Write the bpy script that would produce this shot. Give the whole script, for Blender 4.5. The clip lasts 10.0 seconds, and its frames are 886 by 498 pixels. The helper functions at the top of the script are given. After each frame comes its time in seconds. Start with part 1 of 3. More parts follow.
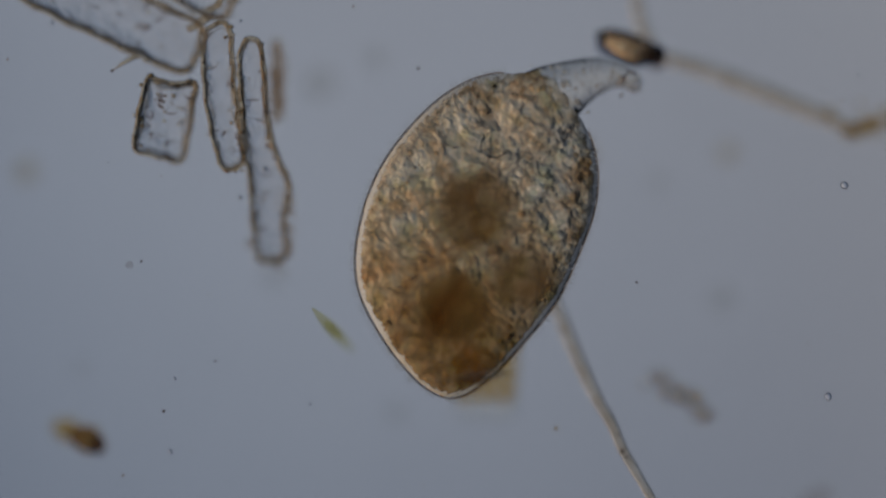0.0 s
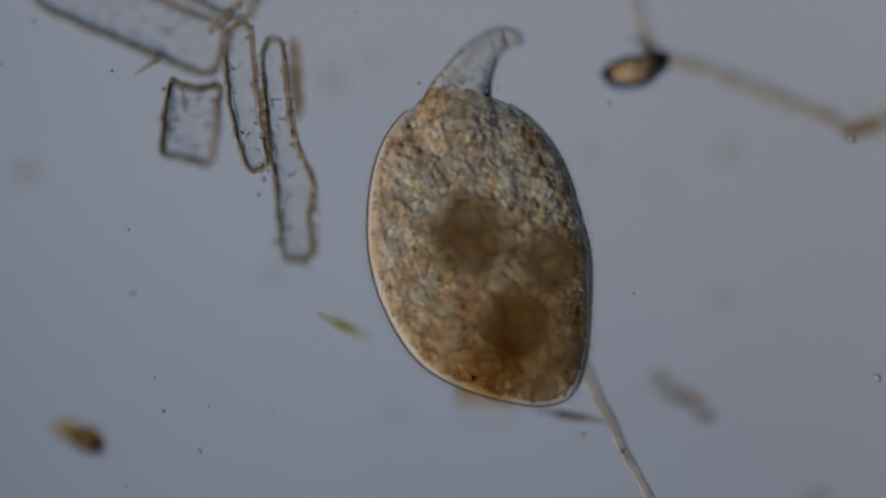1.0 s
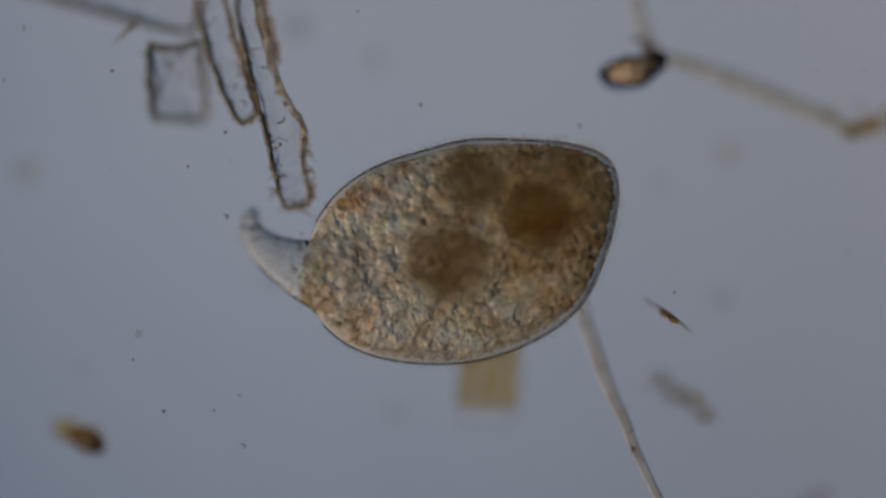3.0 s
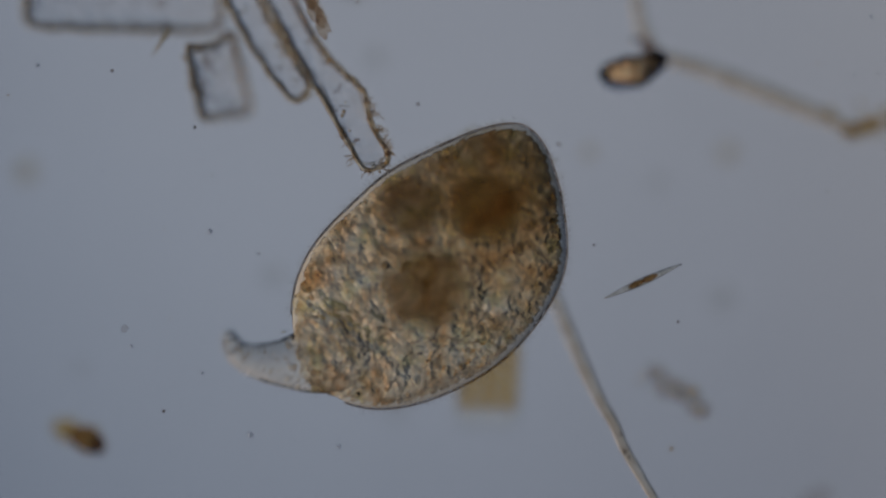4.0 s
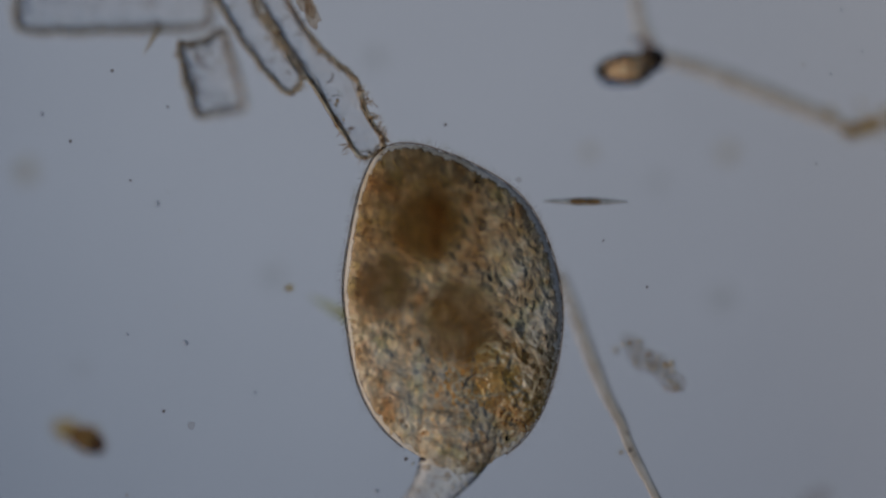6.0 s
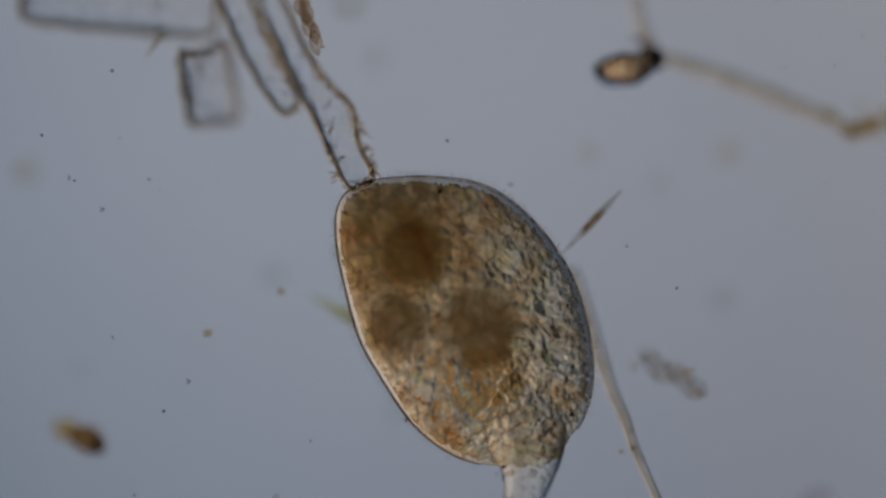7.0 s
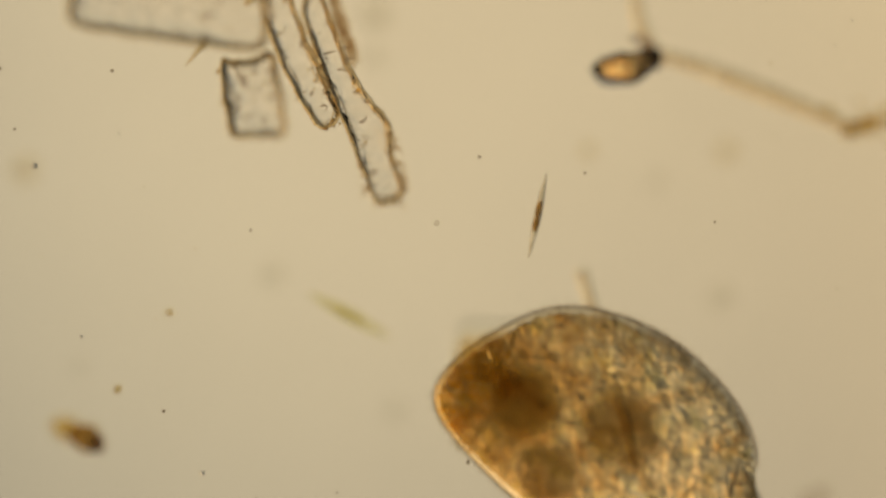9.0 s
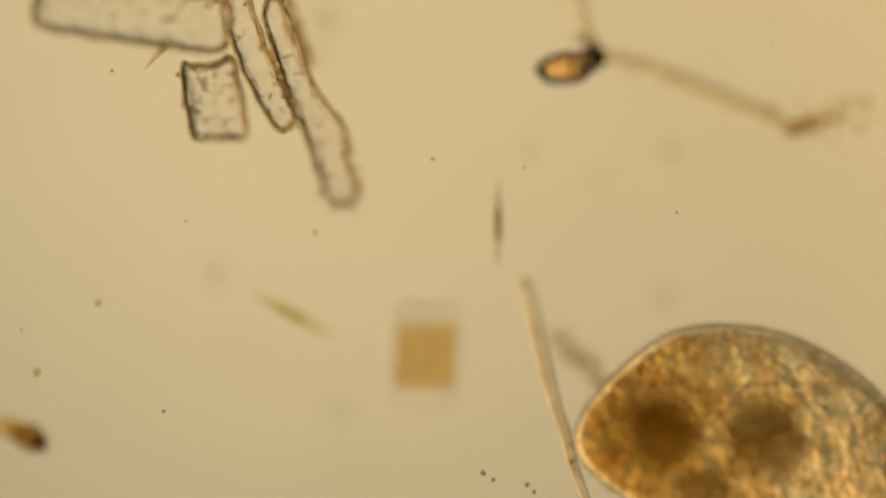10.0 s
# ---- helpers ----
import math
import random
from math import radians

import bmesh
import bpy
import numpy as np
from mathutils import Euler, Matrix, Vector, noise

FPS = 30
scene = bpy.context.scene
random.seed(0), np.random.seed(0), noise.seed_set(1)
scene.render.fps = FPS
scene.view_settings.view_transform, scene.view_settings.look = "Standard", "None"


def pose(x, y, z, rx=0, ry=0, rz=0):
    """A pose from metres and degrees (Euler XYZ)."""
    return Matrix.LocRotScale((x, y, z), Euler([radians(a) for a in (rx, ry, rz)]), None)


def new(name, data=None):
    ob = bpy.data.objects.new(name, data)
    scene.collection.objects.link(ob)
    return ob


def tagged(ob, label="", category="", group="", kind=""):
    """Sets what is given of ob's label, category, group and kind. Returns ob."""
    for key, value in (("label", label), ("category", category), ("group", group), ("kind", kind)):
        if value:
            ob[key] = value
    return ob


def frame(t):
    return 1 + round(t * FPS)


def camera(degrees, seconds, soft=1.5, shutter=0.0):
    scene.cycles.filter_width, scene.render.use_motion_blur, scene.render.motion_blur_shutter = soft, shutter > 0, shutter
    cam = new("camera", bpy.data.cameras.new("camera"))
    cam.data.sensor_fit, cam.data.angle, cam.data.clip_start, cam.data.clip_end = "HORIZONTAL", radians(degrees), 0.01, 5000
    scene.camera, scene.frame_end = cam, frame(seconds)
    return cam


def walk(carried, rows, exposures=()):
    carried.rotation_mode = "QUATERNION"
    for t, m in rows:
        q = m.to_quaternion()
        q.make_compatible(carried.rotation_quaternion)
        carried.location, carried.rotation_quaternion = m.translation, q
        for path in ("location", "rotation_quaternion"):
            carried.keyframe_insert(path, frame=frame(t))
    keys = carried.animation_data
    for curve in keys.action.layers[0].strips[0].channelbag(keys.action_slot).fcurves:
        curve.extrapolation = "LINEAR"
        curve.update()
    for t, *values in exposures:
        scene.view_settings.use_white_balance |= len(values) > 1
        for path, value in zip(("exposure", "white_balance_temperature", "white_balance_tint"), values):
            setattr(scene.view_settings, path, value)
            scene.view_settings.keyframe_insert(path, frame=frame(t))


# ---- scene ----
# A drop of pond water under a microscope, enlarged so that one metre here is
# about a third of a millimetre on the slide. The camera looks straight down.
FIELD = 8.0
HEIGHT = 0.784 / math.tan(radians(FIELD / 2))
cam = camera(FIELD, 10.0, soft=2.4)
cam.data.dof.use_dof = True
cam.data.dof.focus_distance = HEIGHT
cam.data.dof.aperture_fstop = 0.112
CAMERA_ROWS = [(0, 0, 0), (8.5, 0, 0), (9.5, 0.004, -0.005), (9.9, 0.004, -0.004), (10.0, 0.102, -0.004)]
EXPOSURES = [(0, 0.0, 4975, 17), (6.6, 0.0, 4975, 17), (7.0, 0.17, 5030, 17), (7.5, 0.72, 5650, 13), (8.0, 0.96, 6150, 11), (8.5, 1.09, 6750, 10), (9.0, 1.11, 9400, 8),
             (9.5, 1.07, 12000, 7), (10.0, 1.08, 12300, 7)]
walk(cam, [(t, pose(0, 0, HEIGHT, math.degrees(math.atan(y / HEIGHT)), -math.degrees(math.atan(x / HEIGHT)))) for t, x, y in CAMERA_ROWS], EXPOSURES)

# ---- light: the lamp's diffuser below the slide ----
world = bpy.data.worlds.new("room")
scene.world = world
world.use_nodes = True
world.node_tree.nodes["Background"].inputs["Color"].default_value = (0.5, 0.55, 0.65, 1)
world.node_tree.nodes["Background"].inputs["Strength"].default_value = 0.05

SLIDE = -0.33
LAMP = -20.0


# ---- materials ----
def graph(name):
    m = bpy.data.materials.new(name)
    m.use_nodes = True
    m.node_tree.nodes.clear()
    return m, m.node_tree


def node(nt, kind, **values):
    n = nt.nodes.new(kind)
    for k, v in values.items():
        n.inputs[k.replace("_", " ")].default_value = v
    return n


def ramp(nt, fac, stops):
    n = nt.nodes.new("ShaderNodeValToRGB")
    e = n.color_ramp.elements
    e[0].position, e[0].color = stops[0][0], (*stops[0][1], 1)
    e[1].position, e[1].color = stops[-1][0], (*stops[-1][1], 1)
    for pos, col in stops[1:-1]:
        el = e.new(pos)
        el.color = (*col, 1)
    nt.links.new(fac, n.inputs["Fac"])
    return n.outputs["Color"]


def finish(nt, shader):
    out = nt.nodes.new("ShaderNodeOutputMaterial")
    nt.links.new(shader, out.inputs["Surface"])


def noise_of(nt, scale, detail=3, rough=0.6):
    tc = nt.nodes.new("ShaderNodeTexCoord")
    n = node(nt, "ShaderNodeTexNoise", Scale=scale, Detail=detail, Roughness=rough)
    nt.links.new(tc.outputs["Object"], n.inputs["Vector"])
    return n.outputs["Fac"]


def multiply(nt, a, b):
    n = nt.nodes.new("ShaderNodeMix")
    n.data_type, n.blend_type = "RGBA", "MULTIPLY"
    n.inputs["Factor"].default_value = 1
    nt.links.new(a, n.inputs["A"])
    nt.links.new(b, n.inputs["B"])
    return n.outputs["Result"]


def bump_of(nt, height, strength, distance):
    b = node(nt, "ShaderNodeBump", Strength=strength, Distance=distance)
    nt.links.new(height, b.inputs["Height"])
    return b.outputs["Normal"]


def clear(name, dark, pale, ior, scale, bump=0.0, bump_scale=None, spread=(0.35, 0.65)):
    """A clear, bending substance, tinted between two colours by a grain."""
    m, nt = graph(name)
    col = ramp(nt, noise_of(nt, scale), [(spread[0], dark), (spread[1], pale)])
    r = nt.nodes.new("ShaderNodeBsdfRefraction")
    r.inputs["IOR"].default_value = ior
    r.inputs["Roughness"].default_value = 0.0
    nt.links.new(col, r.inputs["Color"])
    if bump:
        nt.links.new(bump_of(nt, noise_of(nt, bump_scale or scale, 2), 1.0, bump), r.inputs["Normal"])
    finish(nt, r.outputs[0])
    return m


def filter_glass(name, stops, scale, detail=4):
    """A thin substance that only absorbs light, uneven by a grain."""
    m, nt = graph(name)
    col = ramp(nt, noise_of(nt, scale, detail), stops)
    t = nt.nodes.new("ShaderNodeBsdfTransparent")
    nt.links.new(col, t.inputs["Color"])
    finish(nt, t.outputs[0])
    return m


def food_ball(name, core, radius, edge, ragged):
    """Food in a vacuole: dense in the middle, thinning out raggedly."""
    m, nt = graph(name)
    tc = nt.nodes.new("ShaderNodeTexCoord")
    flat = node(nt, "ShaderNodeVectorMath")
    flat.operation = "MULTIPLY"
    flat.inputs[1].default_value = (1 / radius, 1 / radius, 0)
    nt.links.new(tc.outputs["Object"], flat.inputs[0])
    far = nt.nodes.new("ShaderNodeVectorMath")
    far.operation = "LENGTH"
    nt.links.new(flat.outputs[0], far.inputs[0])
    wob = nt.nodes.new("ShaderNodeMath")
    wob.operation = "MULTIPLY_ADD"
    wob.inputs[1].default_value = ragged
    nt.links.new(noise_of(nt, 40, 5, 0.65), wob.inputs[0])
    nt.links.new(far.outputs["Value"], wob.inputs[2])

    def thin(f):
        return tuple(a + (1 - a) * f for a in core)

    col = ramp(nt, wob.outputs[0], [(edge + (1 - edge) * k, thin(f)) for k, f in ((0, 0), (0.3, 0.10), (0.55, 0.4), (0.8, 0.8), (1.0, 1.0))])
    t = nt.nodes.new("ShaderNodeBsdfTransparent")
    nt.links.new(col, t.inputs["Color"])
    finish(nt, t.outputs[0])
    return m


def lamp_material():
    """The frosted lamp, brightest off the axis, warm and strong towards one side; the view's dark edge is put into its
    colour.
    """
    m, nt = graph("lamp_diffuser")
    tc = nt.nodes.new("ShaderNodeTexCoord")
    shift = nt.nodes.new("ShaderNodeVectorMath")
    shift.operation = "SUBTRACT"
    shift.inputs[1].default_value = (-0.6, 1.3, 0)
    nt.links.new(tc.outputs["Object"], shift.inputs[0])
    far = nt.nodes.new("ShaderNodeVectorMath")
    far.operation = "LENGTH"
    nt.links.new(shift.outputs[0], far.inputs[0])
    scaled = nt.nodes.new("ShaderNodeMath")
    scaled.operation = "MULTIPLY"
    scaled.inputs[1].default_value = 1 / 4.0
    nt.links.new(far.outputs["Value"], scaled.inputs[0])
    # The eyepiece's darkening at the lower right is painted in as a dim outer band.
    fall = ramp(nt, scaled.outputs[0], [(0.0, (0.289, 0.267, 0.219)), (0.30, (0.280, 0.258, 0.213)), (0.65, (0.258, 0.240, 0.202)), (0.74, (0.252, 0.235, 0.198)),
                                       (0.80, (0.222, 0.208, 0.177)), (0.85, (0.184, 0.174, 0.150)), (0.90, (0.152, 0.145, 0.127)), (1.0, (0.170, 0.160, 0.140))])
    sep = nt.nodes.new("ShaderNodeVectorMath")
    sep.operation = "DOT_PRODUCT"
    sep.inputs[1].default_value = (0.97, 0.24, 0)
    nt.links.new(tc.outputs["Object"], sep.inputs[0])
    across = nt.nodes.new("ShaderNodeMapRange")
    across.inputs["From Min"].default_value = -8.0
    across.inputs["From Max"].default_value = 8.0
    nt.links.new(sep.outputs["Value"], across.inputs["Value"])
    side = ramp(nt, across.outputs[0], [(0.0, (0.26, 0.30, 0.39)), (0.14, (0.36, 0.41, 0.50)), (0.26, (0.60, 0.64, 0.71)), (0.345, (1, 1, 1)), (0.655, (1, 1, 1)), (0.73, (1.9, 1.76, 1.54)), (0.84, (2.6, 2.36, 2.0)), (1.0, (3.1, 2.75, 2.35))])
    e = nt.nodes.new("ShaderNodeEmission")
    slant = nt.nodes.new("ShaderNodeVectorMath")
    slant.operation = "DOT_PRODUCT"
    slant.inputs[1].default_value = (0.16, 0.16, 0)
    nt.links.new(tc.outputs["Object"], slant.inputs[0])
    middle = nt.nodes.new("ShaderNodeMath")
    middle.inputs[1].default_value = 0.5
    nt.links.new(slant.outputs["Value"], middle.inputs[0])
    cast = ramp(nt, middle.outputs[0], [(0.0, (0.95, 1.01, 1.06)), (0.5, (1, 1, 1)), (1.0, (1.02, 1, 0.97))])
    nt.links.new(multiply(nt, multiply(nt, fall, side), cast), e.inputs["Color"])
    finish(nt, e.outputs[0])
    return m


def slide_material():
    m, nt = graph("slide_glass")
    col = ramp(nt, noise_of(nt, 3.0), [(0.3, (0.985, 0.985, 0.985)), (0.7, (1, 1, 1))])
    t = node(nt, "ShaderNodeBsdfRefraction", Roughness=0.0, IOR=1.001)
    g = node(nt, "ShaderNodeBsdfGlossy", Roughness=0.05)
    mix = nt.nodes.new("ShaderNodeMixShader")
    mix.inputs["Fac"].default_value = 0.03
    nt.links.new(col, t.inputs["Color"])
    nt.links.new(t.outputs[0], mix.inputs[1])
    nt.links.new(g.outputs[0], mix.inputs[2])
    finish(nt, mix.outputs[0])
    return m


M_LAMP = lamp_material()
M_SLIDE = slide_material()
M_PELLICLE = clear("pellicle", (0.98, 0.90, 0.77), (1, 0.95, 0.86), 1.18, 18)
M_RIM = filter_glass("pellicle_rim", [(0.3, (0.50, 0.42, 0.34)), (0.7, (0.72, 0.64, 0.55))], 30)
M_PROBOSCIS = clear("proboscis_plasm", (0.96, 0.93, 0.88), (1, 0.98, 0.94), 1.17, 70, 0.004, 60)


def grain_material(name, stops, ior):
    """Refracting grains, each with a tint of its own."""
    m, nt = graph(name)
    geo = nt.nodes.new("ShaderNodeNewGeometry")
    col = ramp(nt, geo.outputs["Random Per Island"], stops)
    r = node(nt, "ShaderNodeBsdfRefraction", Roughness=0.0, IOR=ior)
    nt.links.new(col, r.inputs["Color"])
    finish(nt, r.outputs[0])
    return m


M_GRAIN = grain_material("grain", [(0.0, (0.86, 0.80, 0.72)), (0.4, (0.97, 0.95, 0.90)), (1.0, (1, 0.99, 0.97))], 1.08)
M_CRUSTGRAIN = grain_material("crust_grain", [(0.0, (0.80, 0.67, 0.46)), (0.4, (0.96, 0.88, 0.70)), (1.0, (1, 0.98, 0.92))], 1.22)
M_BUBBLE = clear("vacuole_sap", (0.99, 0.985, 0.97), (1, 1, 1), 0.93, 30)
M_CELL = clear("cell_sap", (0.95, 0.94, 0.93), (1, 1, 1), 0.95, 40, 0.020, 48)
M_WALL = clear("cell_wall", (0.80, 0.68, 0.50), (0.98, 0.93, 0.82), 1.10, 45, 0.006, 70)
M_CRUST = filter_glass("crumb_yellow", [(0.3, (0.80, 0.62, 0.30)), (0.7, (0.95, 0.86, 0.62))], 40)
M_BLACK = filter_glass("crumb_dark", [(0.3, (0.42, 0.35, 0.33)), (0.7, (0.62, 0.54, 0.48))], 40)
M_INNER = clear("inner_line", (0.84, 0.80, 0.74), (1, 0.99, 0.96), 1.16, 60)
M_FLECK = filter_glass("dark_fleck", [(0.3, (0.52, 0.45, 0.42)), (0.7, (0.80, 0.74, 0.68))], 60)
M_CRUMBLE = filter_glass("soft_crumb", [(0.3, (0.74, 0.66, 0.56)), (0.7, (0.92, 0.87, 0.80))], 50)
M_CILIA = filter_glass("cilium", [(0.3, (0.80, 0.78, 0.74)), (0.7, (0.9, 0.89, 0.87))], 50)
M_TUFT = filter_glass("tuft_yellow", [(0.3, (0.72, 0.60, 0.36)), (0.7, (0.92, 0.86, 0.70))], 40)
M_HAIR = clear("plant_hair", (0.84, 0.77, 0.66), (0.96, 0.92, 0.85), 1.09, 25, 0.004, 50)
M_BROWN = filter_glass("brown_crumb", [(0.35, (0.52, 0.39, 0.22)), (0.65, (0.78, 0.61, 0.36))], 30)
M_CRYSTAL = clear("crystal", (0.66, 0.46, 0.27), (1, 0.90, 0.70), 1.40, 55, 0.014, 40)
M_STEEL = filter_glass("grain_edge_dark", [(0.3, (0.46, 0.48, 0.56)), (0.7, (0.74, 0.75, 0.80))], 60)
M_ALGA = filter_glass("alga_green", [(0.3, (0.83, 0.80, 0.58)), (0.7, (0.93, 0.92, 0.78))], 40)
M_BOX = clear("box_glass", (0.93, 0.93, 0.90), (1, 1, 1), 1.03, 60)
M_DIATOM = clear("diatom_glass", (0.72, 0.70, 0.64), (0.94, 0.93, 0.90), 1.16, 60)
M_PLASTID = filter_glass("plastid_brown", [(0.3, (0.56, 0.43, 0.26)), (0.7, (0.78, 0.63, 0.42))], 90)
M_YELLOW = filter_glass("yellow_plastid", [(0.35, (0.80, 0.63, 0.37)), (0.50, (0.89, 0.74, 0.45)), (0.65, (0.96, 0.86, 0.60))], 60)
M_FLOC = filter_glass("floc", [(0.35, (0.87, 0.85, 0.83)), (0.65, (0.96, 0.955, 0.945))], 60)
M_PALE = filter_glass("pale_speck", [(0.3, (0.90, 0.89, 0.87)), (0.7, (0.96, 0.96, 0.95))], 60)
M_YELLOWISH = filter_glass("yellowish_speck", [(0.3, (0.88, 0.83, 0.72)), (0.7, (0.95, 0.92, 0.86))], 60)
M_DARK = filter_glass("dark_speck", [(0.3, (0.52, 0.48, 0.45)), (0.7, (0.74, 0.70, 0.66))], 200)
M_DROP = clear("oil_drop", (0.92, 0.93, 0.95), (1, 1, 1), 1.3, 60)
M_OVAL = filter_glass("oval_plasm", [(0.3, (0.38, 0.34, 0.26)), (0.7, (0.58, 0.53, 0.44))], 40)


def warped(nt, scale, reach):
    """Object coordinates, stirred by a noise."""
    tc = nt.nodes.new("ShaderNodeTexCoord")
    swirl = node(nt, "ShaderNodeTexNoise", Scale=scale, Detail=2.0)
    nt.links.new(tc.outputs["Object"], swirl.inputs["Vector"])
    n = nt.nodes.new("ShaderNodeVectorMath")
    n.operation = "MULTIPLY_ADD"
    n.inputs[1].default_value = (reach, reach, reach)
    nt.links.new(swirl.outputs["Color"], n.inputs[0])
    nt.links.new(tc.outputs["Object"], n.inputs[2])
    return n.outputs[0]


def cytoplasm_material():
    m, nt = graph("cytoplasm")
    tc = nt.nodes.new("ShaderNodeTexCoord")
    sep = nt.nodes.new("ShaderNodeSeparateXYZ")
    nt.links.new(tc.outputs["Object"], sep.inputs[0])
    along = nt.nodes.new("ShaderNodeMapRange")
    along.inputs["From Min"].default_value = -0.26
    along.inputs["From Max"].default_value = 0.26
    nt.links.new(sep.outputs["Y"], along.inputs["Value"])
    wob = nt.nodes.new("ShaderNodeMath")
    wob.operation = "MULTIPLY_ADD"
    wob.inputs[1].default_value = 0.5
    nt.links.new(noise_of(nt, 14, 4), wob.inputs[0])
    nt.links.new(along.outputs[0], wob.inputs[2])
    body = ramp(nt, wob.outputs[0], [(0.30, (0.80, 0.72, 0.58)), (0.46, (0.86, 0.78, 0.65)), (0.60, (0.93, 0.86, 0.74)), (0.78, (0.98, 0.95, 0.87)), (1.0, (1, 0.99, 0.95))])
    flecks = ramp(nt, noise_of(nt, 60, 4, 0.65), [(0.34, (0.94, 0.92, 0.90)), (0.46, (0.985, 0.98, 0.97)), (0.60, (1, 1, 1))])
    foam = nt.nodes.new("ShaderNodeTexVoronoi")
    foam.feature = "DISTANCE_TO_EDGE"
    foam.inputs["Scale"].default_value = 20
    nt.links.new(warped(nt, 30, 0.03), foam.inputs["Vector"])
    skins = ramp(nt, foam.outputs["Distance"], [(0.0, (0.80, 0.78, 0.76)), (0.07, (0.92, 0.91, 0.90)), (0.18, (1, 1, 1))])
    blotch = ramp(nt, noise_of(nt, 17, 4, 0.6), [(0.34, (0.82, 0.73, 0.60)), (0.46, (0.98, 0.95, 0.90)), (0.58, (1, 1, 1))])
    fine = multiply(nt, multiply(nt, flecks, skins), blotch)
    hue = ramp(nt, noise_of(nt, 19, 3, 0.6), [(0.34, (1, 0.93, 0.87)), (0.47, (1, 1, 1)), (0.54, (1, 1, 1)), (0.66, (0.97, 0.98, 0.86))])
    col = multiply(nt, multiply(nt, body, fine), hue)
    # rounded granules of two sizes bend the light
    stirred = warped(nt, 40, 0.009)
    heights = []
    for scale, gain in ((95.0, -0.24), (46.0, -0.52), (20.0, -0.52)):
        cells = node(nt, "ShaderNodeTexVoronoi", Scale=scale)
        nt.links.new(stirred, cells.inputs["Vector"])
        h = nt.nodes.new("ShaderNodeMath")
        h.operation = "MULTIPLY"
        h.inputs[1].default_value = gain
        nt.links.new(cells.outputs["Distance"], h.inputs[0])
        heights.append(h.outputs[0])
    total = nt.nodes.new("ShaderNodeVectorMath")
    total.operation = "DOT_PRODUCT"
    total.inputs[1].default_value = (1, 1, 1)
    three = nt.nodes.new("ShaderNodeCombineXYZ")
    for k in range(3):
        nt.links.new(heights[k], three.inputs[k])
    nt.links.new(three.outputs[0], total.inputs[0])
    r = node(nt, "ShaderNodeBsdfRefraction", Roughness=0.0, IOR=1.17)
    nt.links.new(col, r.inputs["Color"])
    relief = node(nt, "ShaderNodeBump", Distance=0.027)
    patchy = ramp(nt, noise_of(nt, 11, 2), [(0.36, (0.78, 0.78, 0.78)), (0.60, (1, 1, 1))])
    headward = ramp(nt, along.outputs[0], [(0.16, (0.5, 0.5, 0.5)), (0.56, (1, 1, 1))])
    strength = multiply(nt, patchy, headward)
    # the food balls fill the plasm, which is smooth round them
    for x, y, size in ((-0.026, 0.070, 0.085), (-0.008, -0.100, 0.065), (0.090, -0.014, 0.060)):
        off = node(nt, "ShaderNodeVectorMath")
        off.operation = "SUBTRACT"
        off.inputs[1].default_value = (x, y, 0)
        nt.links.new(tc.outputs["Object"], off.inputs[0])
        flat = node(nt, "ShaderNodeVectorMath")
        flat.operation = "MULTIPLY"
        flat.inputs[1].default_value = (1 / size, 1 / size, 0)
        nt.links.new(off.outputs[0], flat.inputs[0])
        far = nt.nodes.new("ShaderNodeVectorMath")
        far.operation = "LENGTH"
        nt.links.new(flat.outputs[0], far.inputs[0])
        strength = multiply(nt, strength, ramp(nt, far.outputs["Value"], [(0.45, (0.15, 0.15, 0.15)), (1.0, (1, 1, 1))]))
    nt.links.new(strength, relief.inputs["Strength"])
    nt.links.new(total.outputs["Value"], relief.inputs["Height"])
    nt.links.new(relief.outputs["Normal"], r.inputs["Normal"])
    finish(nt, r.outputs[0])
    return m


M_CYTOPLASM = cytoplasm_material()


# ---- shapes ----
def mm(x, y):
    """Millimetres from the field's upper left corner, in the plane of focus."""
    return (x - 784) / 1000, (441 - y) / 1000


def spline(points, n, closed=False):
    """A smooth line through a few points of any number of values."""
    p = [np.array(q, float) for q in points]
    count, out = len(p), []
    spans = count if closed else count - 1
    for i in range(spans):
        a = p[(i - 1) % count] if closed or i else 2 * p[0] - p[1]
        b, c = p[i], p[(i + 1) % count]
        d = p[(i + 2) % count] if closed or i + 2 < count else 2 * p[-1] - p[-2]
        for k in range(n):
            t = k / n
            out.append(0.5 * (2 * b + (c - a) * t + (2 * a - 5 * b + 4 * c - d) * t * t + (3 * b - a - 3 * c + d) * t ** 3))
    if not closed:
        out.append(p[-1])
    return out


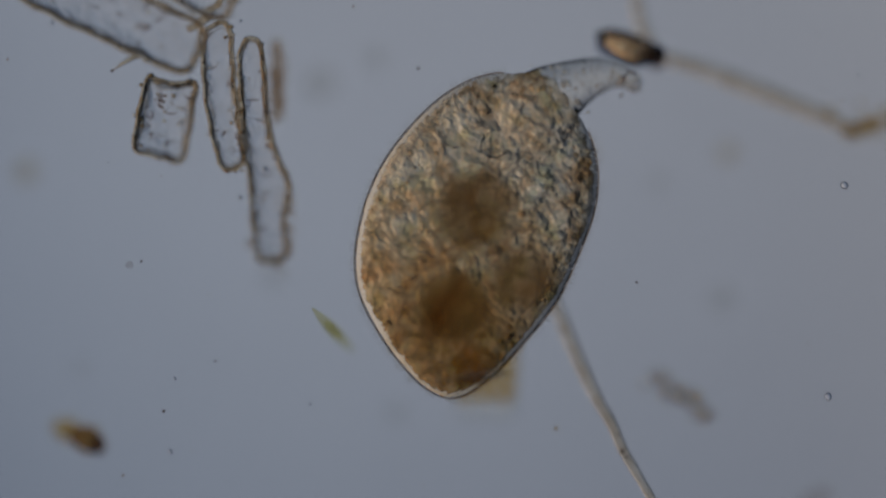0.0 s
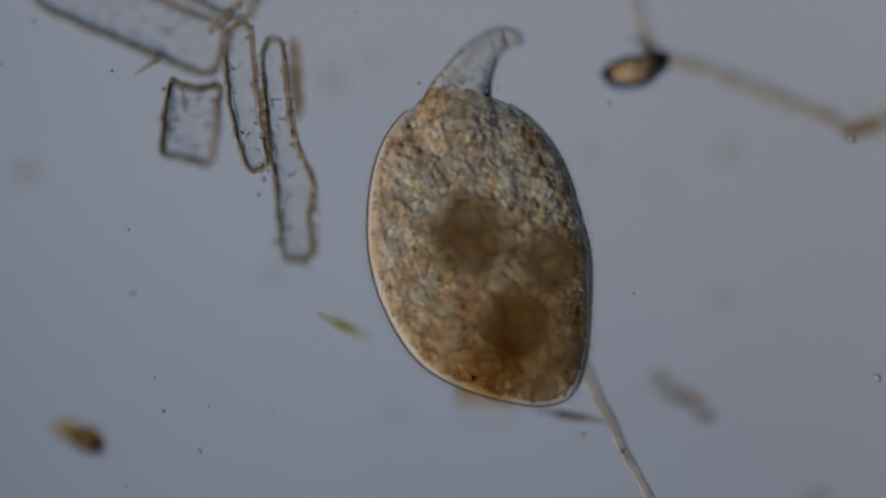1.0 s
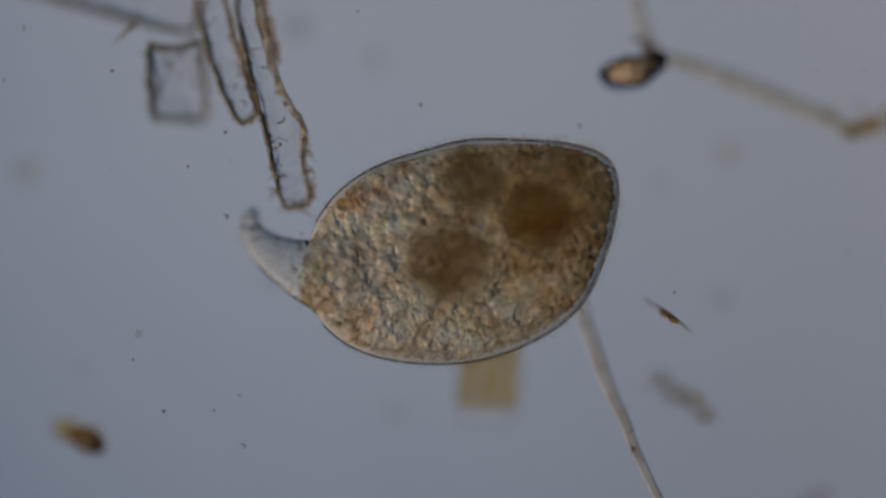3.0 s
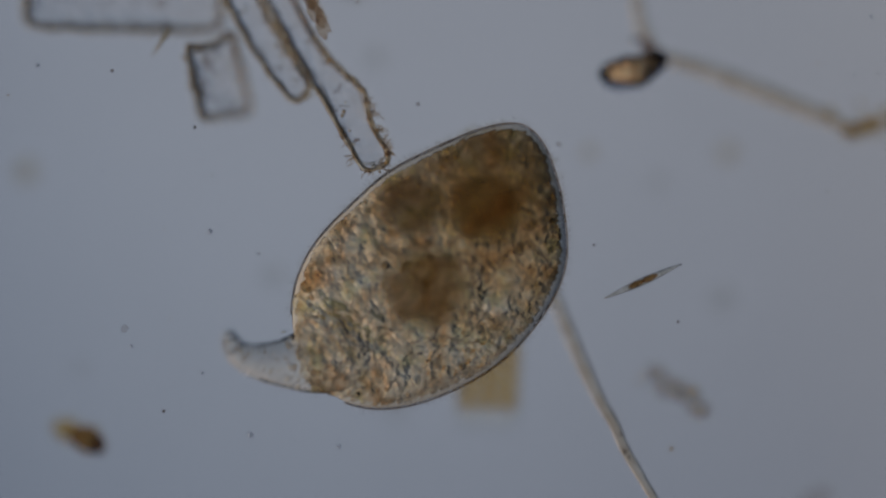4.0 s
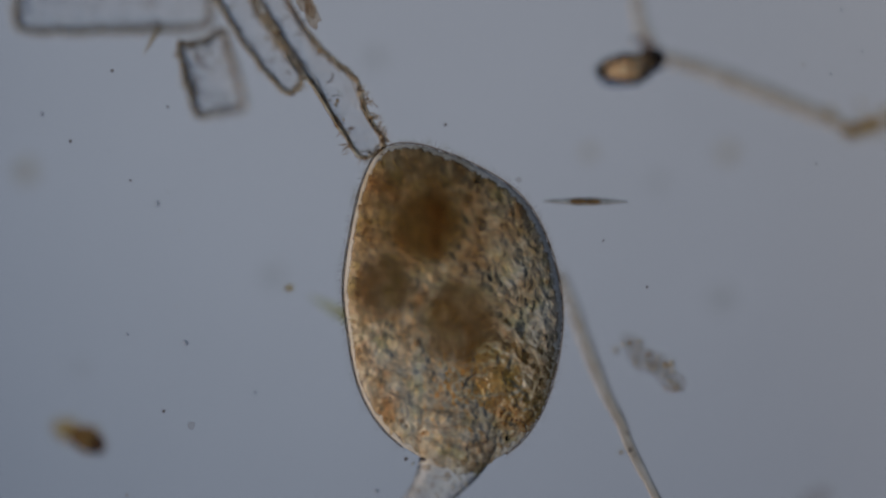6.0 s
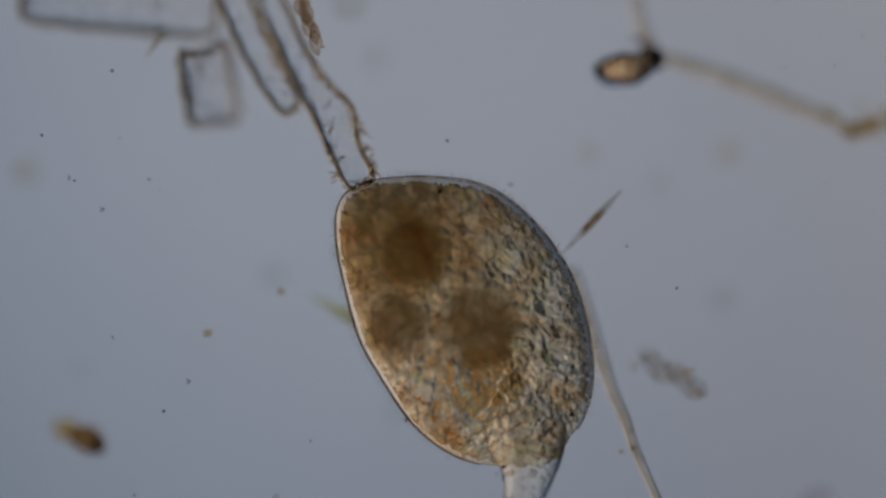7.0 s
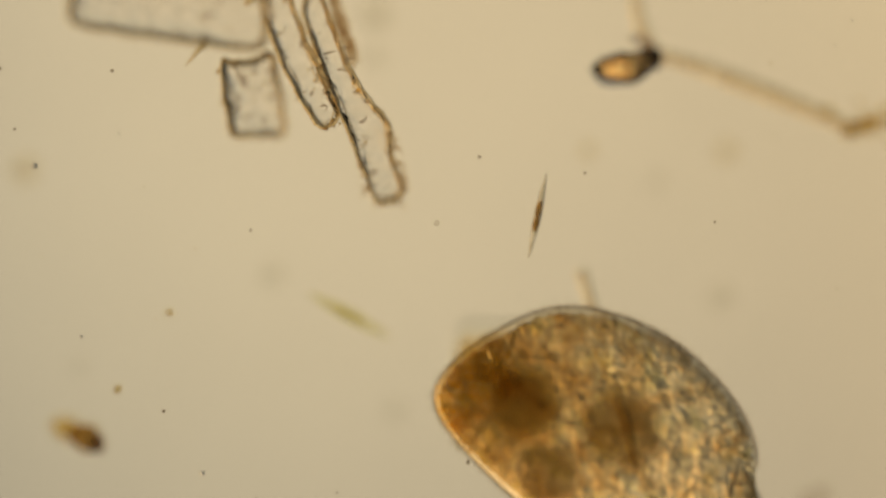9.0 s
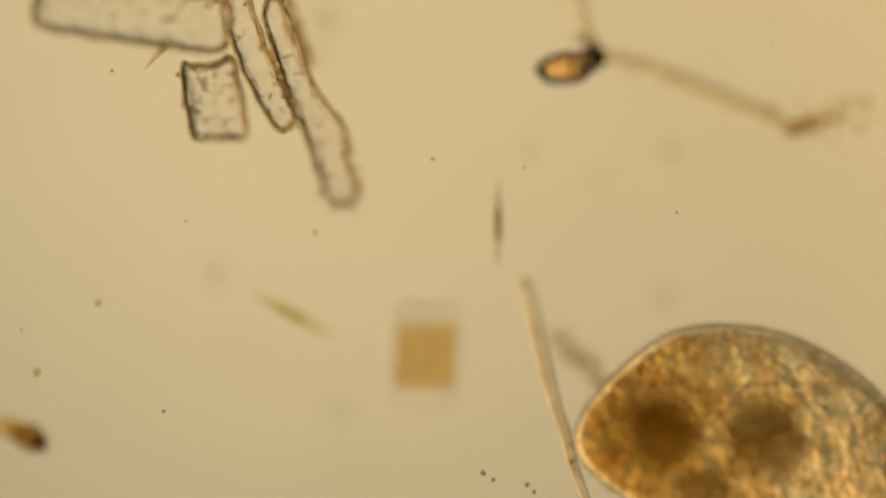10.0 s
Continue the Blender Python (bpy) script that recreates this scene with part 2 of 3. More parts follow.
def pillow(bm, outline, h, power=2.0, rings=12, rough=0.0, seed=0.0, z=0.0, core=None, wedge=0.0):
    """A rounded solid over a star-shaped outline, thickest in the middle; wedge: the share of the width in which its sharp edge thickens."""
    pts = np.array(outline)[:, :2]
    inner = pts if core is None else np.array(core)
    if np.sum(pts[:, 0] * np.roll(pts[:, 1], -1) - pts[:, 1] * np.roll(pts[:, 0], -1)) < 0:
        pts, inner = pts[::-1], inner[::-1]
    mid = inner.mean(axis=0)
    n = len(pts)
    levels = [math.sin(0.5 * math.pi * k / rings) for k in range(1, rings + 1)]

    def row(s, side):
        lift = side * h * (1 - math.exp(-(1 - s) / wedge) if wedge else max(0.0, 1 - s ** power) ** (1 / power))
        made = []
        for q, c in zip(pts, inner):
            v = mid + s * (c + (q - c) * s ** 14 - mid)
            w = 1 + rough * noise.noise((v[0] * 14 + seed, v[1] * 14, side * 3 + seed)) if rough else 1
            v = mid + (v - mid) * w
            made.append(bm.verts.new((v[0], v[1], z + lift)))
        return made

    top = [row(s, 1) for s in levels]
    low = [row(s, -1) for s in levels[:-1]] + [top[-1]]
    for rows, flip in ((top, False), (low, True)):
        cap = bm.verts.new((mid[0], mid[1], z + (-h if flip else h)))
        for i in range(n):
            j = (i + 1) % n
            f = (cap, rows[0][i], rows[0][j])
            bm.faces.new(f[::-1] if flip else f)
            for a, b in zip(rows[:-1], rows[1:]):
                f = (a[i], b[i], b[j], a[j])
                bm.faces.new(f[::-1] if flip else f)


def tube(bm, line, sides=10, closed=False, flat=1.0, tip_flat=None):
    """A round rod along points (x, y, z, radius); closed ends."""
    pts = [np.array(q, float) for q in line]
    n, rows = len(pts), []
    for i, q in enumerate(pts):
        a = pts[(i - 1) % n] if closed else pts[max(i - 1, 0)]
        b = pts[(i + 1) % n] if closed else pts[min(i + 1, n - 1)]
        d = Vector(b[:3] - a[:3]).normalized()
        side = d.cross(Vector((0, 0, 1)))
        side = Vector((1, 0, 0)) if side.length < 1e-4 else side.normalized()
        up = side.cross(d) * (flat if tip_flat is None else flat + (tip_flat - flat) * i / (n - 1))
        rows.append([bm.verts.new(Vector(q[:3]) + float(q[3]) * (side * math.cos(2 * math.pi * k / sides) + up * math.sin(2 * math.pi * k / sides)))
                     for k in range(sides)])
    for i in range(n if closed else n - 1):
        r, s = rows[i], rows[(i + 1) % n]
        for k in range(sides):
            bm.faces.new((r[k], r[(k + 1) % sides], s[(k + 1) % sides], s[k]))
    if not closed:
        bm.faces.new(rows[0][::-1])
        bm.faces.new(rows[-1])
    bmesh.ops.recalc_face_normals(bm, faces=bm.faces)


def ball(bm, x, y, z, rx, ry=None, rz=None, turn=0.0, detail=2, rough=0.0):
    m = Matrix.Translation((x, y, z)) @ Matrix.Rotation(turn, 4, "Z") @ Matrix.Diagonal((rx, ry or rx, rz or rx, 1))
    made = bmesh.ops.create_icosphere(bm, subdivisions=detail, radius=1, matrix=m)
    if rough:
        c = Vector((x, y, z))
        for v in made["verts"]:
            v.co = c + (v.co - c) * (1 + rough * noise.noise(v.co * (1.3 / rx)))


UNIT = []


def grains(places):
    """Many small lens-shaped grains (x, y, z, radius) joined into one mesh."""
    if not UNIT:
        b = bmesh.new()
        bmesh.ops.create_icosphere(b, subdivisions=2, radius=1)
        b.verts.ensure_lookup_table()
        v = np.array([v.co[:] for v in b.verts])
        reach = 1 - v[:, 0] ** 2 - v[:, 1] ** 2
        v[:, 2] = np.sign(v[:, 2]) * 0.6 * np.clip(reach, 0, 1)
        UNIT.append(v)
        UNIT.append(np.array([[v.index for v in f.verts] for f in b.faces]))
        b.free()
    v0, f0 = UNIT
    verts, faces = [], []
    for i, (x, y, z, r) in enumerate(places):
        s = np.random.uniform(0.65, 1.4, 3) * r
        a = np.random.uniform(0, 6.28)
        q = v0 * s
        verts.append(np.c_[q[:, 0] * np.cos(a) - q[:, 1] * np.sin(a), q[:, 0] * np.sin(a) + q[:, 1] * np.cos(a), q[:, 2]] + (x, y, z))
        faces.append(f0 + i * len(v0))
    me = bpy.data.meshes.new("grains")
    me.from_pydata(np.concatenate(verts).tolist(), [], np.concatenate(faces).tolist())
    return me


def smooth(me):
    me.polygons.foreach_set("use_smooth", [True] * len(me.polygons))


def part(name, shape, material, parent=None, label=""):
    """Links a bmesh or mesh as one object, under a thing or a part."""
    me = shape
    if not isinstance(shape, bpy.types.Mesh):
        me = bpy.data.meshes.new(name)
        shape.to_mesh(me)
        shape.free()
    smooth(me)
    me.materials.append(material)
    ob = new(name, me)
    if parent:
        ob.parent = parent
    if label:
        tagged(ob, label)
    return ob


def rounded(cx, cy, length, width, turn=0.0, corner=4.0, n=64, taper=0.0, bend=0.0):
    """A rounded oblong outline, long side along x before its turn."""
    out = []
    for k in range(n):
        a = 2 * math.pi * k / n
        c, s = math.cos(a), math.sin(a)
        r = (abs(c) ** corner + abs(s) ** corner) ** (-1 / corner)
        x, y = r * c * length / 2, r * s * width / 2
        y *= 1 + taper * x / (length / 2)
        y += bend * (1 - (2 * x / length) ** 2)
        out.append((cx + x * math.cos(turn) - y * math.sin(turn), cy + x * math.sin(turn) + y * math.cos(turn)))
    return out


def inside(outline, count, rmin, rmax, depth, margin=0.9, rim=0.0):
    """Random balls within a star-shaped outline; rim pulls them outward."""
    pts = np.array(outline)
    mid = pts.mean(axis=0)
    got = []
    for _ in range(count):
        i = random.randrange(len(pts))
        s = margin * random.random() ** (0.5 - 0.35 * rim)
        q = mid + s * (pts[i] - mid)
        got.append((q[0], q[1], random.uniform(-depth, depth) * math.sqrt(max(0.05, 1 - s * s)), random.uniform(rmin, rmax)))
    return got


MOVING = []


def moves(ob, rows):
    MOVING.append((ob, rows))


# ---- the setting ----
def setting():
    bm = bmesh.new()
    bmesh.ops.create_cone(bm, cap_ends=True, segments=96, radius1=13.0, radius2=13.0, depth=0.2)
    lamp = part("backdrop", bm, M_LAMP)
    lamp.location = (0, 0, LAMP)
    tagged(lamp, "frosted round lamp diffuser glowing pale blue-grey below slide", "lamp", kind="structure")
    bm = bmesh.new()
    bmesh.ops.create_cube(bm, size=1, matrix=Matrix.Diagonal((4.4, 2.2, 0.1, 1)))
    bmesh.ops.bevel(bm, geom=bm.edges[:], offset=0.012, segments=2, affect="EDGES")
    slide = part("ground", bm, M_SLIDE)
    slide.location = (0, 0, SLIDE - 0.05)
    for p in slide.data.polygons:
        p.use_smooth = False
    tagged(slide, "clear glass microscope slide lit from below", "slide", kind="structure")


setting()

# ---- the ciliate ----
WAVES = [0.2324, -0.0208, 0.037, -0.048, 0.0053, -0.0039, -0.0032, 0.0092, 0.0012, 0.0023, -0.0025, -0.0022, -0.0023, 0.0001, 0.0003, 0.0002, 0.0002]


def body_radius(a):
    deg = math.degrees(a) % 360
    tip = 0.008 * math.exp(-((deg - 279) / 9) ** 2) + 0.004 * math.exp(-((deg - 318) / 16) ** 2) - 0.003 * math.exp(-((deg - 256) / 9) ** 2)
    return WAVES[0] + tip + sum(WAVES[2 * j - 1] * math.cos(j * a) + WAVES[2 * j] * math.sin(j * a) for j in range(1, 9))


def body_outline(n=128, shrink=0.0):
    out = []
    for k in range(n):
        a = 2 * math.pi * k / n
        r = body_radius(a)
        out.append(((r - shrink) * math.cos(a), (r - shrink) * math.sin(a)))
    return out


def in_beak(p, proud=0.006):
    """Whether a point of the skin belongs to the proboscis rather than to the body."""
    turn = math.degrees(math.atan2(p.y, p.x))
    return 50 < turn < 112 and p.xy.length > body_radius(math.radians(turn)) + proud


def under_beak(p):
    return 66 < math.degrees(math.atan2(p[1], p[0])) < 98


def merged(bm, size=0.0032):
    """One closed skin round overlapping solids, with softened joints."""
    me = bpy.data.meshes.new("skin")
    bm.to_mesh(me)
    bm.free()
    ob = bpy.data.objects.new("skin", me)
    scene.collection.objects.link(ob)
    m = ob.modifiers.new("join", "REMESH")
    m.mode, m.voxel_size = "VOXEL", size
    m = ob.modifiers.new("soft", "SMOOTH")
    m.factor, m.iterations = 0.5, 12
    graph_now = bpy.context.evaluated_depsgraph_get()
    out = bpy.data.meshes.new_from_object(ob.evaluated_get(graph_now))
    bpy.data.objects.remove(ob)
    return out


def ciliate():
    thing = new("ciliate")
    tagged(thing, "large translucent brown ciliate with a clear curved proboscis", "ciliate")
    bm = bmesh.new()
    pillow(bm, body_outline(160), 0.036, 2.0, 28, wedge=0.16)
    tube(bm, [(*p[:2], max(0.0, 0.44 * (p[1] - 0.24) + 0.18 * max(0, p[0] - 0.08)), p[2]) for p in spline([(0.0, 0.12, 0.03), (0.008, 0.18, 0.050), (0.018, 0.235, 0.074), (0.034, 0.29, 0.066), (0.078, 0.342, 0.043), (0.122, 0.372, 0.029),
                                                 (0.155, 0.378, 0.021), (0.175, 0.367, 0.015), (0.181, 0.356, 0.007)], 10)], 24, flat=0.42, tip_flat=1.0)
    skin = merged(bm)
    beak = bmesh.new()
    beak.from_mesh(skin)
    outer = bmesh.new()
    outer.from_mesh(skin)
    for b, keep in ((beak, True), (outer, False)):
        gone = [f for f in b.faces if in_beak(f.calc_center_median()) != keep]
        bmesh.ops.delete(b, geom=gone, context="FACES")
    part("pellicle", outer, M_PELLICLE, thing, "thin clear outer skin")
    proboscis = part("proboscis", beak, M_PROBOSCIS, thing, "clear bluish hooked proboscis")
    bm = bmesh.new()
    ring = body_outline(160)
    start = next(k for k in range(160) if under_beak(ring[k - 1]) and not under_beak(ring[k]))
    ring = [q for q in ring[start:] + ring[:start] if not under_beak(q)]
    tube(bm, [(x, y, 0, 0.0014) for x, y in ring], 6)
    part("pellicle_edge", bm, M_RIM, thing, "fine brown edge of the skin")
    bm = bmesh.new()
    edge = body_outline(420)
    for k, (x, y) in enumerate(edge):
        ahead = edge[(k + 3) % 420]
        if under_beak((x, y)):
            continue
        n = Vector((ahead[1] - y, x - ahead[0], 0)).normalized()
        n.rotate(Euler((0, 0, random.gauss(0.3, 0.3))))
        n *= random.uniform(0.006, 0.014)
        tube(bm, [(x, y, random.uniform(-0.02, 0.02), 0.0007), (x + n.x, y + n.y, random.uniform(-0.02, 0.02), 0.0004)], 3)
    part("cilia", bm, M_CILIA, thing, "fringe of very fine clear hairs")["kind"] = "stuff"
    bm = bmesh.new()
    ragged_edge = []
    for x, y in body_outline(520, 0.010):
        into = 0.07 * math.exp(-((math.degrees(math.atan2(y, x)) - 86) / 13) ** 2)
        spike = random.random() ** 2 * 0.032
        g = 1 + into - spike + 0.015 * noise.noise((x * 70, y * 70, 4))
        ragged_edge.append((x * g, y * g))
    pillow(bm, ragged_edge, 0.022, 1.12, 24, 0.02, 2.0, core=body_outline(520, 0.013))
    part("cytoplasm", bm, M_CYTOPLASM, thing, "grainy yellow-brown inner plasm")
    for name, x, y, r, core, edge, ragged, label in (
            ("food_vacuole", -0.026, 0.070, 0.136, (0.62, 0.55, 0.44), 0.50, 0.56, "large ragged brown food ball"),
            ("food_vacuole", -0.008, -0.100, 0.088, (0.76, 0.71, 0.59), 0.62, 0.42, "round dark brown food ball"),
            ("food_vacuole", 0.090, -0.014, 0.096, (0.62, 0.55, 0.45), 0.50, 0.54, "smaller reddish brown food ball"),
            ("food_mass", 0.000, -0.125, 0.185, (0.79, 0.74, 0.63), 0.62, 0.62, "loose ragged brown food mass")):
        bm = bmesh.new()
        pillow(bm, rounded(0, 0, 1.7 * r, 1.7 * r, 0, 2.0, 48), 0.02, 2.0, 8)
        v = part(name, bm, food_ball("food", core, r, edge, ragged), thing, label)
        v.location = (x, y, -0.012)
    fine = inside(body_outline(128, 0.012), 200, 0.002, 0.005, 0.014, 0.99, 0.9)
    fine += [(random.gauss(0.035, 0.030), random.gauss(0.318, 0.014), random.uniform(-0.01, 0.01), random.uniform(0.002, 0.005)) for _ in range(46)]
    part("granules", grains(fine), M_GRAIN, thing, "tiny refracting granules")["kind"] = "stuff"
    line = spline([(0.03, 0.29, 0.05), (0.078, 0.342, 0.032), (0.122, 0.372, 0.020), (0.160, 0.377, 0.012)], 12)
    dots = [(p[0] + random.gauss(0, 0.5 * p[2]), p[1] + random.gauss(0, 0.4 * p[2]), random.gauss(0.02, 0.006), random.uniform(0.001, 0.0026)) for p in line for _ in range(2)]
    part("beak_granules", grains(dots), M_GRAIN, proboscis, "fine pale granules in the proboscis")["kind"] = "stuff"
    shapes = []
    for k in range(8):
        bm = bmesh.new()
        pillow(bm, rounded(0, 0, 2, 1.7, k, 2.2, 28), 0.55, 1.4, 7, 0.0 if k < 3 else 0.12, k)
        shape = bpy.data.meshes.new("vacuole")
        bm.to_mesh(shape)
        bm.free()
        smooth(shape)
        shape.materials.append(M_BUBBLE)
        shapes.append(shape)
    taken, foods = [], ((-0.026, 0.070, 0.100), (-0.008, -0.100, 0.080), (0.090, -0.014, 0.072))
    for _ in range(9000):
        if len(taken) == 95:
            break
        a, k = random.uniform(0, 6.283), random.random() ** 0.45 * 0.94
        r = random.uniform(0.006, 0.013) if random.random() < 0.55 or k > 0.84 else random.uniform(0.016, 0.034)
        x, y = k * body_radius(a) * math.cos(a), k * body_radius(a) * math.sin(a)
        if y < -0.02 and (k < 0.82 or random.random() < 0.4) or k * body_radius(a) > body_radius(a) - r - 0.012:
            continue
        if any(math.hypot(x - u, y - w) < 0.85 * (r + q) for u, w, q in taken) or any(math.hypot(x - u, y - w) < q for u, w, q in foods):
            continue
        taken.append((x, y, r))
        v = new("vacuole", shapes[len(taken) % 8])
        v.parent, v.location, v.scale = thing, (x, y, random.uniform(-0.008, 0.008)), (r, r, r)
    bm = bmesh.new()
    ball(bm, 0, 0, 0, 0.010, 0.009, 0.008, 0, 2)
    part("tip_vacuole", bm, M_BUBBLE, proboscis, "small round vacuole in the proboscis tip").location = (0.160, 0.377, 0.03)
    moves(thing, [(t, pose(x, y, 0.0 if t < 7.9 else 0.01 if t < 8.4 else 0.03 if t < 8.9 else 0.045 if t < 9.4 else 0.06, 0, 0, a)) for t, x, y, a in (
        (0, 0.0584, -0.0091, -17.7), (0.5, 0.0673, 0.0296, -2.9), (1.0, 0.0982, -0.0367, 21.0), (1.5, 0.1004, -0.0279, 42.6),
        (2.0, 0.1344, 0.0008, 67.1), (2.5, 0.1122, 0.0197, 87.9), (2.7, 0.1003, 0.0362, 99.2), (3.8, -0.0053, -0.0024, 130.3),
        (4.0, 0.0014, 0.0023, 138.3), (4.5, -0.0061, -0.0120, 157.1), (5.0, -0.0228, -0.0401, 166.1), (5.2, -0.0259, -0.0342, 171.5),
        (6.3, -0.0086, -0.0875, 197.3), (6.5, -0.0089, -0.1008, 199.4), (7.0, 0.0038, -0.0933, 217.0), (7.5, 0.0339, -0.1153, 220.1),
        (8.0, 0.0685, -0.1471, 226.5), (8.5, 0.1272, -0.2111, 232.0), (9.0, 0.2378, -0.3191, 249.2), (9.5, 0.4388, -0.3302, 262.3),
        (9.9, 0.57, -0.347, 262.0), (10.0, 0.5929, -0.3502, 261.8))])


ciliate()


# ---- the drifting piece of plant tissue ----
def tissue():
    thing = new("plant_tissue")
    tagged(thing, "loose cluster of clear empty plant cells with brown walls", "plant tissue")
    ox, oy = -0.396, 0.108

    def local(x, y):
        p = mm(x, y)
        return p[0] - ox, p[1] - oy

    def smooth_edge(points):
        return [(p[0], p[1]) for p in spline([local(*q) for q in points], 7, True)]

    c, turn = local(198, 22), radians
    cells = (
        (rounded(*c, 0.345, 0.098, turn(-25), 7, 90), (0, 0, 0.085), "long clear oblong cell"),
        (rounded(*local(296, -52), 0.27, 0.080, turn(-27), 6, 72, 0.1), (0, 0, 0.10), "oblong clear cell beside the long one"),
        (smooth_edge([(262, 136), (285, 143), (315, 148), (346, 150), (343, 190), (337, 235), (323, 286), (295, 281), (262, 273), (239, 261), (243, 220), (252, 175)]), (0.40, -0.42, 0.145), "squarish clear cell"),
        (smooth_edge([(362, 62), (404, 48), (414, 150), (427, 245), (430, 288), (410, 300), (390, 290), (373, 230), (361, 150)]), (0, 0.09, -0.010), "narrow clear cell with rough sides"),
        (smooth_edge([(432, 75), (459, 78), (469, 150), (474, 220), (500, 300), (511, 335), (500, 390), (503, 452), (480, 464), (453, 454), (446, 390), (438, 300), (428, 200), (424, 110)]), (0, 0.30, -0.042), "finger-shaped clear cell with a torn end"))
    for (edge, slope, label), thick in zip(cells, (0.0050, 0.0046, 0.0046, 0.0046, 0.0046)):
        def level(a, b):
            return slope[0] * a + slope[1] * b + slope[2]

        rough = [(a + 0.003 * noise.noise((a * 60, b * 60, 1.5)), b + 0.003 * noise.noise((a * 60, b * 60, 7.5))) for a, b in edge]
        bm = bmesh.new()
        wide = min(np.ptp(np.array(rough) @ np.array((math.cos(w), math.sin(w)))) for w in np.linspace(0, 3.1, 12))
        pillow(bm, rough, 0.36 * wide, 2.1, 16, 0.02, 5.0)
        for v in bm.verts:
            v.co.z += level(v.co.x, v.co.y)
        cell = part("cell", bm, M_CELL, thing, label)
        bm = bmesh.new()
        tube(bm, [(a, b, level(a, b), thick + 0.0018 * noise.noise((a * 40, b * 40, 3.0))) for a, b in rough], 8, closed=True)
        part("cell_wall", bm, M_WALL, cell, "brownish cell wall")
        mid = np.mean(rough, axis=0)
        # Thin clear ring added to draw the bright and dark double line along the edge.
        bm = bmesh.new()
        inner = []
        for a, b in rough:
            far = math.hypot(a - mid[0], b - mid[1])
            k = 1 - 0.0095 / far - 0.03 * noise.noise((a * 25, b * 25, 9.0))
            a, b = mid[0] + (a - mid[0]) * k, mid[1] + (b - mid[1]) * k
            inner.append((a, b, level(a, b), 0.0019 + 0.0008 * noise.noise((a * 50, b * 50, 4.0))))
        tube(bm, inner, 6, closed=True)
        part("inner_line", bm, M_INNER, cell, "thin clear line added inside the wall")
        crust = [(a + random.gauss(0, 0.004), b + random.gauss(0, 0.004), level(a, b) + random.uniform(-0.012, 0.012), random.uniform(0.0015, 0.004)) for a, b in random.sample(rough, len(rough) // 2)]
        loose = [(a, b, z + level(a, b), r) for a, b, z, r in inside(rough, int(130 * wide), 0.0015, 0.004, 0.012, 0.85, 0.2)]
        part("crust", grains(crust + loose), M_CRUSTGRAIN, cell, "grainy yellow-brown crust")["kind"] = "stuff"
        bm = bmesh.new()
        for a, b, z, r in inside(rough, int(60 * wide), 0.002, 0.006, 0.01, 0.8, 0.2):
            ball(bm, a, b, z + level(a, b), random.uniform(0.8, 1.7) * r, 0.7 * r, 0.4 * r, random.gauss(0.2, 0.9), 2, 0.7)
        for a, b, z, r in inside(rough, int(110 * wide), 0.001, 0.0022, 0.012, 0.78, 0.0):
            way, curl, line = random.gauss(0.1, 0.6), random.gauss(0, 0.5), []
            for k in range(6):
                line.append((a, b, z + level(a, b), r * (1 - 0.1 * k)))
                a, b, way = a + 0.0045 * math.cos(way), b + 0.0045 * math.sin(way), way + curl + random.gauss(0, 0.3)
            tube(bm, line, 5)
        part("flecks", bm, M_FLECK, cell, "dark flecks of dried cell contents")["kind"] = "stuff"
    for k in range(9):
        bm = bmesh.new()
        ball(bm, 0, 0, 0, random.uniform(0.009, 0.013), random.uniform(0.014, 0.020), 0.008, random.gauss(0, 0.3), 3, 0.6)
        x, y = local(489 + random.uniform(-6, 6), 84 + 14 * k + random.uniform(-4, 4))
        part("crumb", bm, M_CRUMBLE, thing, "soft brown crumb").location = (x, y, random.uniform(-0.15, -0.06))
    bm = bmesh.new()
    ball(bm, 0, 0, 0, 0.034, 0.03, 0.01, 0, 3, 0.2)
    for x, y, r in ((326, -22, 0.017), (312, -34, 0.012), (345, -12, 0.009)):
        lump = bmesh.new()
        ball(lump, 0, 0, 0, r, 0.8 * r, 0.6 * r, 0.4, 3, 0.5)
        part("crumb", lump, M_BLACK, thing, "dark brown crumb").location = (*local(x, y), 0.07)
    part("crumb", bm, M_PALE, thing, "faint grey crumb").location = (*local(562, 142), -0.24)
    bm = bmesh.new()
    for cx, cy, n in ((508, 352, 10), (506, 372, 14), (507, 402, 8), (505, 428, 16), (503, 446, 20), (484, 466, 12), (462, 462, 8), (447, 430, 8), (447, 395, 5)):
        for k in range(n):
            x, y = local(cx + random.gauss(0, 3), cy + random.gauss(0, 5))
            z, way = 0.30 * y - 0.042, 1 if cx > 470 else -1
            u, w = way * random.uniform(0.004, 0.012), random.gauss(-0.003, 0.006)
            tube(bm, [(x, y, z, 0.0011), (x + u, y + w, z + random.gauss(0, 0.005), 0.0009), (x + 1.3 * u, y + w + random.gauss(0, 0.005), z, 0.0005)], 4)
    part("bristles", bm, M_CRUMBLE, thing, "tiny bristles at the torn end")["kind"] = "stuff"
    bm = bmesh.new()
    tube(bm, [(*local(*p[:2]), 0.0, 0.006 + 0.003 * random.random()) for p in spline([(335, 50), (350, 42), (375, 20), (392, 5), (400, -20)], 5)], 8)
    part("thread", bm, M_WALL, thing, "knobbly yellow-brown thread")
    bm = bmesh.new()
    tube(bm, [(*local(245, 95), 0.0, 0.006), (*local(222, 108), 0.0, 0.004), (*local(198, 124), 0.0, 0.0008)], 8)
    part("spine", bm, M_WALL, thing, "short pointed spine")
